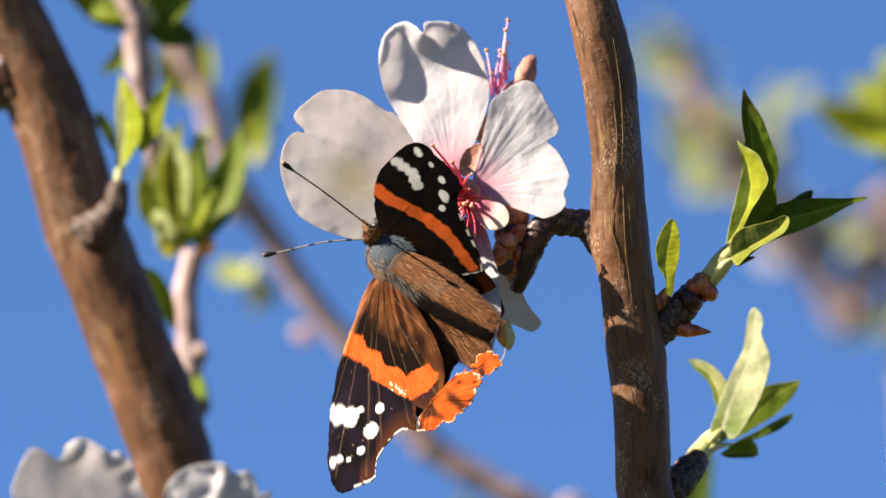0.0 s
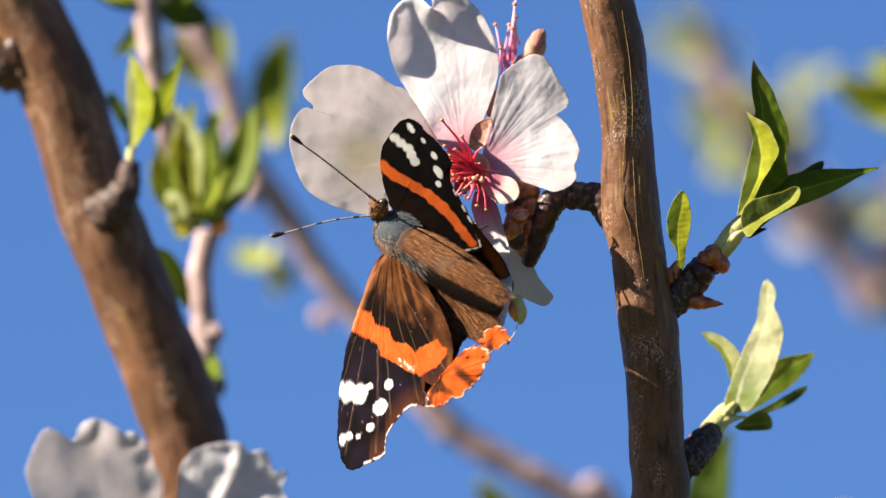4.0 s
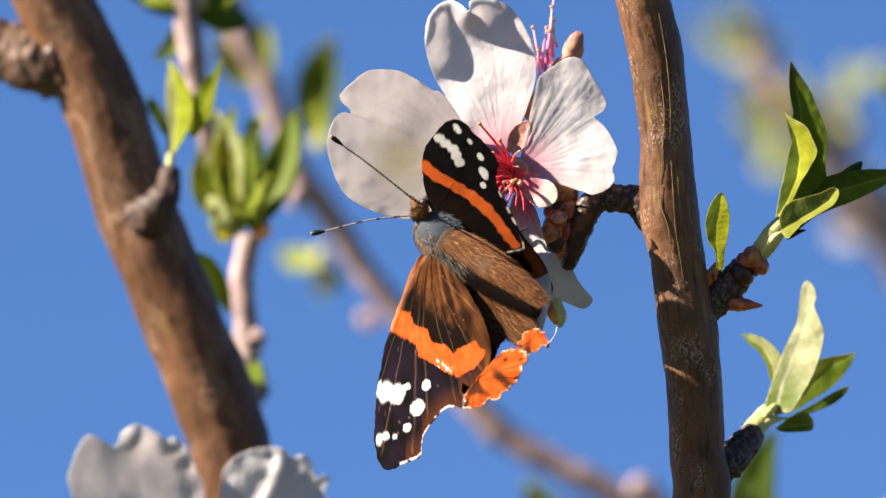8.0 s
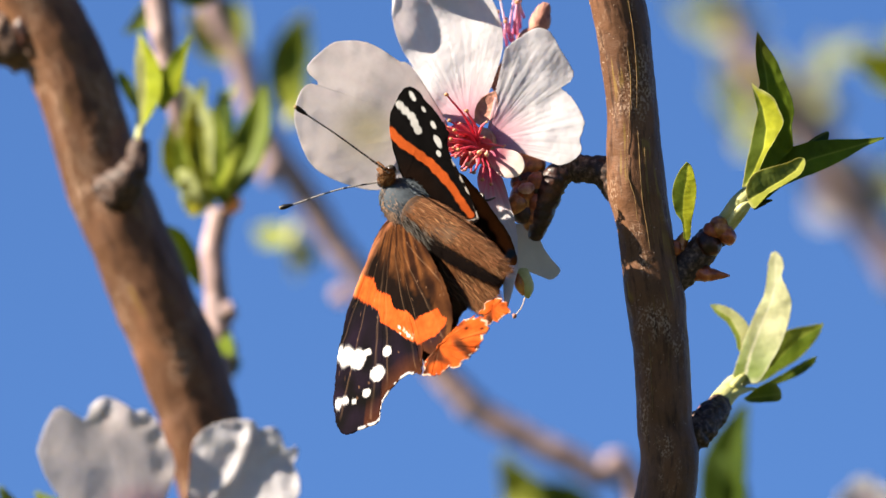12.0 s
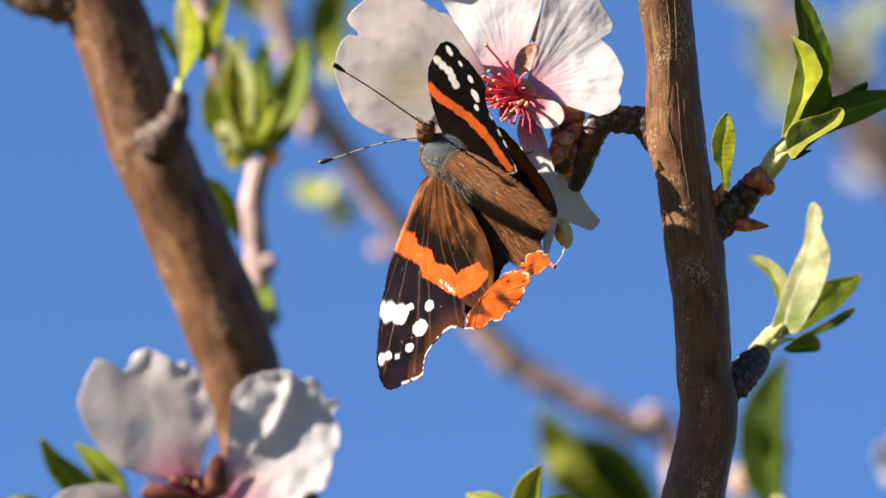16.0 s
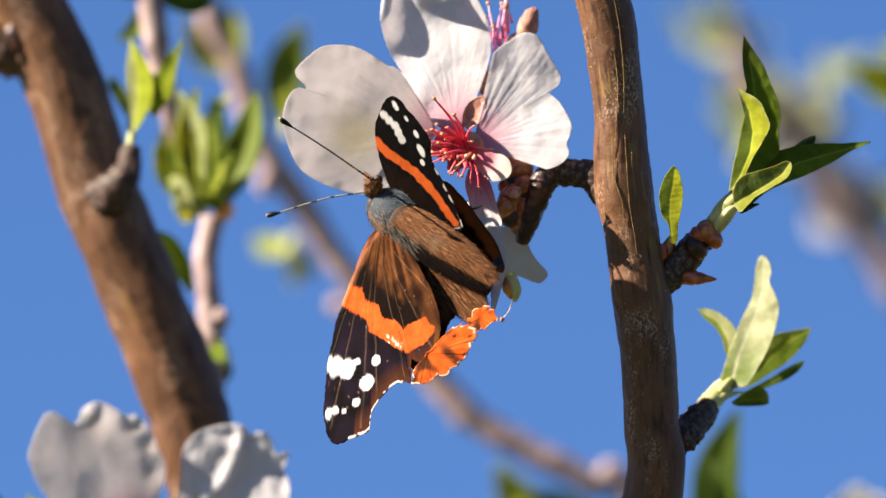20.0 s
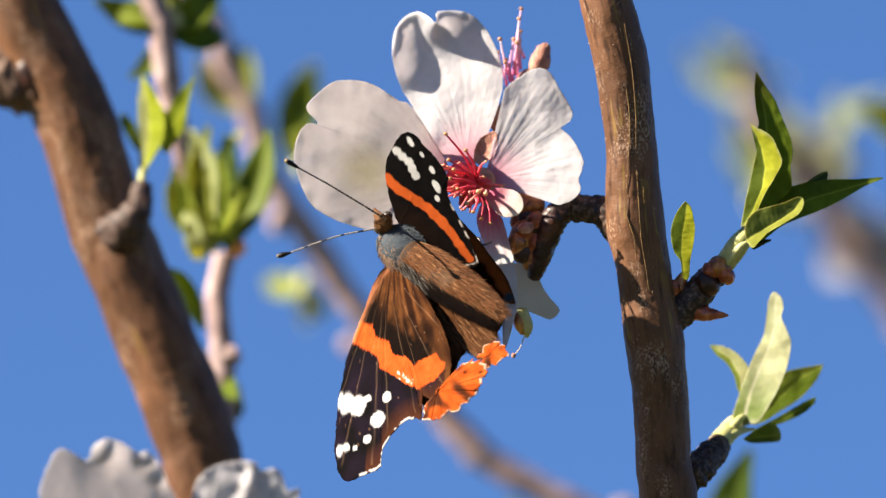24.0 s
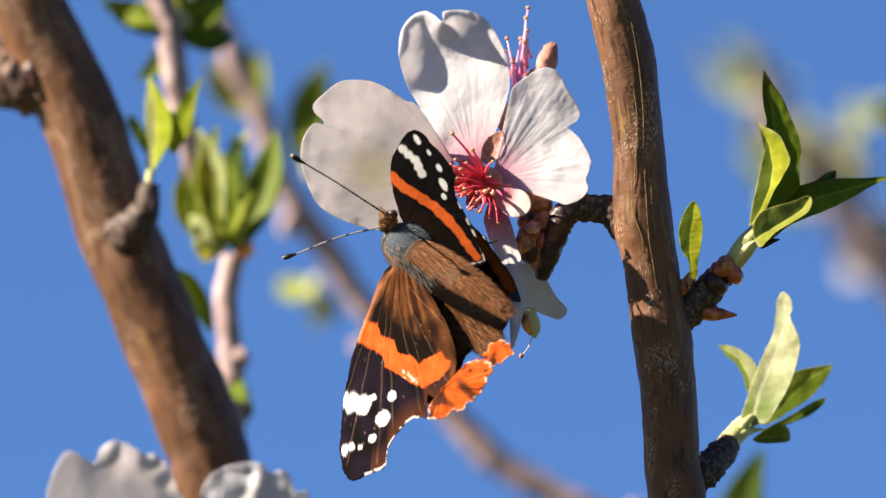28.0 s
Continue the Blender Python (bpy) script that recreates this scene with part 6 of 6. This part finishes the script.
    streaks = [(-5.2, 17.1), (-4.5, 16.3), (-3.4, 15.3), (-2.5, 13.4)]
    dots = [(-3.3, 18.1), (-1.8, 16.3), (-0.5, 14.2), (0.1, 12.0), (0.2, 10.4)]
    fringe = [(2.0, 9.5), (3.2, 7.0), (4.3, 4.8), (5.2, 2.7), (5.5, 1.6), (3.8, 1.3)]

    # bar and spots darker than the open wing's: dull light put into the colour
    def raised_paint(X, Y, F):
        rag = field(X, Y, 1.1, 3.0)
        cols = np.tile((0.0022, 0.0018, 0.0018), (len(X), 1)) * (1 + 0.5 * rag)[:, None]
        d, side, run = gap(X, Y, band)
        cols = blend(cols, (0.007, 0.003, 0.0015), (side > 0) * (d - 0.7) * 0.7 * np.clip(1.2 - F, 0, 1) + 0.3 * (F > 0.86) * (Y < 9))
        cols = blend((0.30, 0.055, 0.008), cols, (d - np.interp(run, (0, 0.15, 0.6, 1), (0.50, 0.52, 0.48, 0.36)) - 0.18 * rag) / 0.16)
        d = gap(X, Y, streaks)[0]
        cols = blend((0.33, 0.32, 0.31), cols, (d - 0.40 - 0.12 * rag - 0.08 * np.sin(gap(X, Y, streaks)[2] * 28)) / 0.12)
        for (x, y), rx, ry in zip(dots, (0.27, 0.20, 0.28, 0.37, 0.28), (0.7, 0.42, 0.58, 0.95, 0.46)):
            u, v = (X - x) * 0.88 + (Y - y) * 0.47, (Y - y) * 0.88 - (X - x) * 0.47
            cols = blend((0.38, 0.37, 0.36), cols, (np.hypot(u / rx, v / ry) + 0.2 * rag - 0.9) / 0.25)
        d, side, run = gap(X, Y, fringe)
        return blend(cols, (0.36, 0.32, 0.29), (d < 0.13) * np.clip(0.2 + 5 * field(X, Y, 1.3, 8.0) + (run > 0.8), 0, 0.75))
    ribs = [(-4.7, 7.0), (-3.6, 9.1), (-3.1, 10.8)]
    fw = sheet("forewing", rim, (-1.4, 8.8), lambda X, Y, F: -3.0 + 1.6 * (X - hinge[0]) + 0.9 * (Y - hinge[1]) + 0.35 * np.sin(F * 3.1) + 0.12 * field(X, Y, 0.6, 2.0) + 0.07 * np.exp(-(gap(X, Y, ribs)[0] / 0.16) ** 2),
               raised_paint, WING, bf, rings=90, around=230, thick=0.09, fray=0.12, seed=5, label="raised forewing, black with orange bar and white spots")
    shift_origin(fw, hinge)
    rim = [(-3.8, 6.5), (0.3, 7.8), (2.9, 7.9), (4.5, 6.5), (6.1, 4.6), (7.9, 2.1), (9.4, -0.1), (10.4, -2.4), (10.7, -4.0), (10.1, -5.0), (8.9, -4.8), (6.4, -3.4), (2.6, -0.4), (-1.6, 3.0)]
    outer = [(2.6, 7.9), (4.5, 6.5), (6.1, 4.6), (7.9, 2.1), (9.4, -0.1), (10.4, -2.4), (10.7, -4.0)]
    eye_spot = [(9.3, -3.9), (9.9, -3.1)]

    def hind_paint(X, Y, F):
        d, side, run = gap(X, Y, outer)
        cols = np.tile((0.010, 0.004, 0.002), (len(X), 1)) * (1 + 0.6 * field(X, Y, 0.8, 6.0))[:, None]
        cols = blend((0.20, 0.050, 0.012), cols, (d - 1.25 - 0.5 * field(X, Y, 0.8, 2.0)) / 0.5)
        cols = blend((0.10, 0.035, 0.014), cols, (d - 0.22) / 0.2)
        for x, y in eye_spot:
            cols = blend((0.03, 0.04, 0.06), cols, (np.hypot(X - x, Y - y) - 0.5) / 0.3)
        return cols
    hb = (-3.6, 6.4, 0.0)
    uw = sheet("hindwing", rim, (1.2, 4.4), lambda X, Y, F: -1.2 + 0.30 * (X - hb[0]) + 0.25 * (Y - hb[1]) + 0.25 * field(X, Y, 0.4, 4.0), hind_paint, WING, bf, rings=60, around=170, thick=0.09, fray=0.1, seed=8, label="raised hindwing with burnt orange rim")
    shift_origin(uw, hb)
    # antennae
    feelers = []
    for foot, mid, end in (((-6.5, 7.8, 2.0), (-13.3, 13.1, 9.0), (-18.8, 17.1, 13.0)), ((-7.1, 6.7, 1.0), (-13.4, 5.8, 0.0), (-21.5, 3.6, -2.0))):
        foot, mid, end = np.array(foot), np.array(mid), np.array(end)
        ant = tube("antenna", [foot, mid, end + (foot - end) * 0.12], [0.14, 0.115, 0.115], STAMEN, bf, sides=9, step=0.16, lumps=0.0,
                   tints=lambda f: (0.55, 0.50, 0.45) if (f * 38) % 1 < 0.38 else (0.012, 0.01, 0.01))
        tube("club", [end + (foot - end) * 0.13, end + (foot - end) * 0.05, end], [0.13, 0.36, 0.24], STAMEN, ant, sides=12, step=0.15, lumps=0.0, tints=lambda f: mix((0.01, 0.008, 0.008), (0.5, 0.35, 0.15), (f - 0.85) * 6), label="dark club with pale tip")
        feelers.append(ant)
    # legs that hold the petal
    for pts in ([T + (4, -1, -2), (5.3, 5.0, -2.0), (6.4, 4.1, -1.0), (7.8, 4.5, -1.0)],):
        tube("leg", pts, [0.3, 0.24, 0.2, 0.12][:len(pts)], CHITIN, bf, sides=8, step=0.3, lumps=0.05)
    # fur
    rng = random.Random(2)
    spots = []
    for k in range(4200):
        v = np.array([rng.gauss(0, 1) for _ in range(3)])
        v /= np.linalg.norm(v)
        if v[1] < -0.5 or (v[1] > 0.72 and rng.random() < 0.75):
            continue
        root = T + across * v[0] * 2.95 + rise * v[1] * 2.55 + along * v[2] * 3.75
        side = abs(v[0])
        # tan towards the left: brown collar and sunlit flank, both put into the colour
        col = mix((0.075, 0.088, 0.10), (0.36, 0.22, 0.13), (T[0] - 0.6 - root[0]) * 0.6 + 0.6 * max(0.0, v[2]) + rng.uniform(-0.2, 0.25))
        spots.append((root, (along * 0.9 + (root - T) / 3.6 * 0.5 + np.array([rng.gauss(0, 0.25) for _ in range(3)])) * rng.uniform(0.4, 0.95), col, 0.032))
    for k in range(700):
        v = np.array([rng.gauss(0, 1) for _ in range(3)])
        v /= np.linalg.norm(v)
        root = head + v * 0.98
        spots.append((root, (v * 0.6 - along * 0.2) * rng.uniform(0.5, 1.0), mix((0.07, 0.032, 0.012), (0.27, 0.125, 0.045), rng.random()), 0.035))
    hairs("thorax_fur", spots, bf, tuple(T), "grey-brown fur")
    spots = []
    for k in range(7500):
        f = rng.random() ** 0.8
        a = rng.uniform(-1.7, 1.7)
        centre = neck + (tip - neck) * f + (0, 0, 0.5)
        r = np.interp(f, (0, 0.3, 0.6, 0.9, 1), (2.6, 2.8, 2.4, 1.5, 0.6))
        root = centre + across * math.sin(a) * r + rise * math.cos(a) * r
        col = mix((0.022, 0.008, 0.002), (0.22, 0.090, 0.034), 0.35 + rng.uniform(-0.35, 0.5)) if rng.random() > 0.08 else np.array((0.30, 0.16, 0.07))
        # near-black lower flank: shade between abdomen and hindwing put into the hair colour
        if math.sin(a) > 0.45:
            col = mix((0.006, 0.003, 0.002), (0.22, 0.20, 0.17), 0.55 if f < 0.3 and rng.random() < 0.5 else 0.0)
        spots.append((root, (along * 1.5 + across * math.sin(a) * 0.35 + rise * 0.12 + np.array([rng.gauss(0, 0.15) for _ in range(3)])) * rng.uniform(0.7, 1.5), col, 0.032))
    hairs("abdomen_fur", spots, bf, tuple(neck), "brown fur")
    spots = []
    for k in range(4500):
        f, g = rng.random(), rng.random()
        p = np.array((-1.6, -1.4, 0.0)) * (1 - f) + np.array((7.8, -7.1, 0.0)) * f + np.array((-2.2, -3.6, 0)) * g
        u, v = p[0] - hind_base[0], hind_base[1] - p[1]
        spots.append((hind_place(u, v, 0.3), np.array((0.75, -0.85, 0.55)) * rng.uniform(1.2, 2.6) + np.array([rng.gauss(0, 0.22) for _ in range(3)]), mix((0.016, 0.006, 0.002), (0.20, 0.082, 0.030), rng.random() ** 1.4) if rng.random() > 0.08 else np.array((0.30, 0.16, 0.07)), 0.034))
    hairs("hindwing_fur", spots, hw, tuple(hind_base), "long brown hair")
    return bf, fw, uw, feelers


build_ground()
build_tree()
build_far_tree()
build_blossom()
build_spent_blossom()
build_low_blossom()
build_near_shoots()
build_back_shoots()
BUTTERFLY, RAISED_FORE, RAISED_HIND, FEELERS = build_butterfly()


# seconds, shift right and up in millimetres, turn in degrees, half the spread of the raised wings in degrees
STEPS = [
    (0, 0.27, -0.65, 3.39, 8.1),
    (0.5, -0.02, -0.95, 3.77, 3.6),
    (1, 0.12, -0.53, 2.81, 3.3),
    (1.5, 0.06, -0.64, 2.92, 3.1),
    (2, 0.05, -0.70, 2.68, 2.5),
    (2.5, 0.01, -0.73, 2.74, 2.5),
    (3, -0.01, -0.58, 2.69, 3.1),
    (3.5, -0.11, -0.70, 3.01, 2.6),
    (5.5, -0.07, -0.81, 3.77, 6.0),
    (6, 0.01, -0.49, 2.51, 4.6),
    (6.5, -0.07, -0.74, 3.17, 6.9),
    (7, 0.14, -0.54, 1.98, 3.5),
    (7.5, 0.13, -0.27, 1.19, 3.6),
    (8, 0.11, -0.29, 1.95, 4.8),
    (8.5, 0.13, -0.50, 3.73, 7.3),
    (9, 0.25, -0.11, 1.77, 6.6),
    (9.5, 0.17, -0.37, 2.08, 4.7),
    (10, 0.25, 0.38, -0.38, 4.0),
    (10.5, 0.05, 0.02, 0.51, 5.0),
    (11, 0.00, 0.00, 0.00, -0.1),
    (11.5, 0.06, 0.39, -0.48, 1.1),
    (12, -0.03, 0.26, -0.17, -0.1),
    (12.5, -0.07, 0.20, 0.04, 0.1),
    (13, -0.05, -0.06, 0.39, 0.2),
    (13.5, 0.10, -0.20, 1.12, 0.2),
    (15.5, -0.08, -0.30, 0.94, -0.2),
    (16, -0.07, -0.30, 0.76, -0.5),
    (16.5, 0.03, -0.15, 0.27, 0.7),
    (17, -0.07, -0.34, 0.39, 0.3),
    (17.5, -0.11, -0.33, 0.58, 0.7),
    (18, -0.12, -0.48, 0.54, -0.8),
    (18.5, -0.33, -0.75, 0.77, -1.0),
    (19, -0.16, -0.46, 0.30, -0.8),
    (19.5, -0.08, -0.43, 0.42, -0.7),
    (20, -0.13, -0.55, 0.68, -0.9),
    (20.5, -0.19, -0.48, 0.57, -0.7),
    (22.5, -0.34, -0.88, 1.65, 1.4),
    (23, -0.34, -0.92, 1.58, 1.4),
    (23.5, -0.24, -0.89, 1.40, 1.0),
    (24, -0.32, -0.65, 1.02, 1.0),
    (24.5, -0.49, -0.83, 1.63, 1.6),
    (25, -0.46, -0.75, 1.21, 1.2),
    (25.5, -0.48, -0.73, 1.38, 1.5),
    (26, -0.46, -1.05, 2.05, 1.9),
    (26.5, -0.80, -0.74, 1.59, 2.3),
    (27, -0.93, -0.66, 1.45, 2.3),
    (27.5, -0.67, -0.48, 0.91, 1.6),
    (28, -0.58, -0.41, 0.98, 1.7),
]


# seconds, turn of the upper and of the lower feeler in degrees
FEELER_TURNS = [
    (0, -1.6, -5.6),
    (0.5, -3.0, -4.3),
    (1, -2.8, -3.8),
    (1.5, -2.2, -3.3),
    (2, -1.4, -3.0),
    (2.5, -1.5, -2.7),
    (3, -1.1, -2.1),
    (3.5, -2.0, -2.8),
    (5.5, -8.3, -5.8),
    (6, -7.1, -4.0),
    (6.5, -7.6, -6.1),
    (7, -2.7, -5.0),
    (7.5, -1.8, -2.9),
    (8, -2.7, -4.2),
    (8.5, -10.5, -6.5),
    (9, -3.3, -5.7),
    (9.5, -2.8, -4.5),
    (10, -0.1, -1.8),
    (10.5, 0.3, -1.0),
    (11, 0.0, -0.2),
    (11.5, 2.1, 2.9),
    (12, 1.8, 2.1),
    (12.5, 1.8, 2.6),
    (13, 1.8, 2.4),
    (13.5, 0.9, 0.4),
    (15.5, 1.7, 0.7),
    (16, 2.3, 0.8),
    (16.5, 3.2, 0.7),
    (17, 2.9, 0.7),
    (17.5, 3.3, 0.6),
    (18, 2.7, 0.6),
    (18.5, 3.3, 0.7),
    (19, 3.2, 1.0),
    (19.5, 3.4, 0.5),
    (20, 2.5, 0.1),
    (20.5, 4.3, 1.7),
    (22.5, 6.6, 0.5),
    (23, 7.9, 0.2),
    (23.5, 6.4, 1.4),
    (24, 5.5, 2.0),
    (24.5, 2.7, 1.3),
    (25, 2.2, 1.5),
    (25.5, 2.8, 1.5),
    (26, 1.9, 0.7),
    (26.5, 2.8, 1.5),
    (27, 3.1, 2.9),
    (27.5, 4.1, 3.4),
    (28, 3.7, 3.7),
]


def motions():
    root = BASE @ Matrix.Translation(Vector(THORAX) * MM)
    walk(BUTTERFLY, [(t, root @ pose(x * MM, y * MM, 0, 0, 0, turn)) for t, x, y, turn, spread in STEPS])
    for feeler, column in zip(FEELERS, (1, 2)):
        at = feeler.location.copy()
        walk(feeler, [(row[0], pose(*at, 0, 0, row[column])) for row in FEELER_TURNS])
    for wing, share in ((RAISED_FORE, 2.3), (RAISED_HIND, 1.0)):
        at = wing.location.copy()
        walk(wing, [(t, pose(*at, 0, spread * share, 0)) for t, x, y, turn, spread in STEPS])


motions()
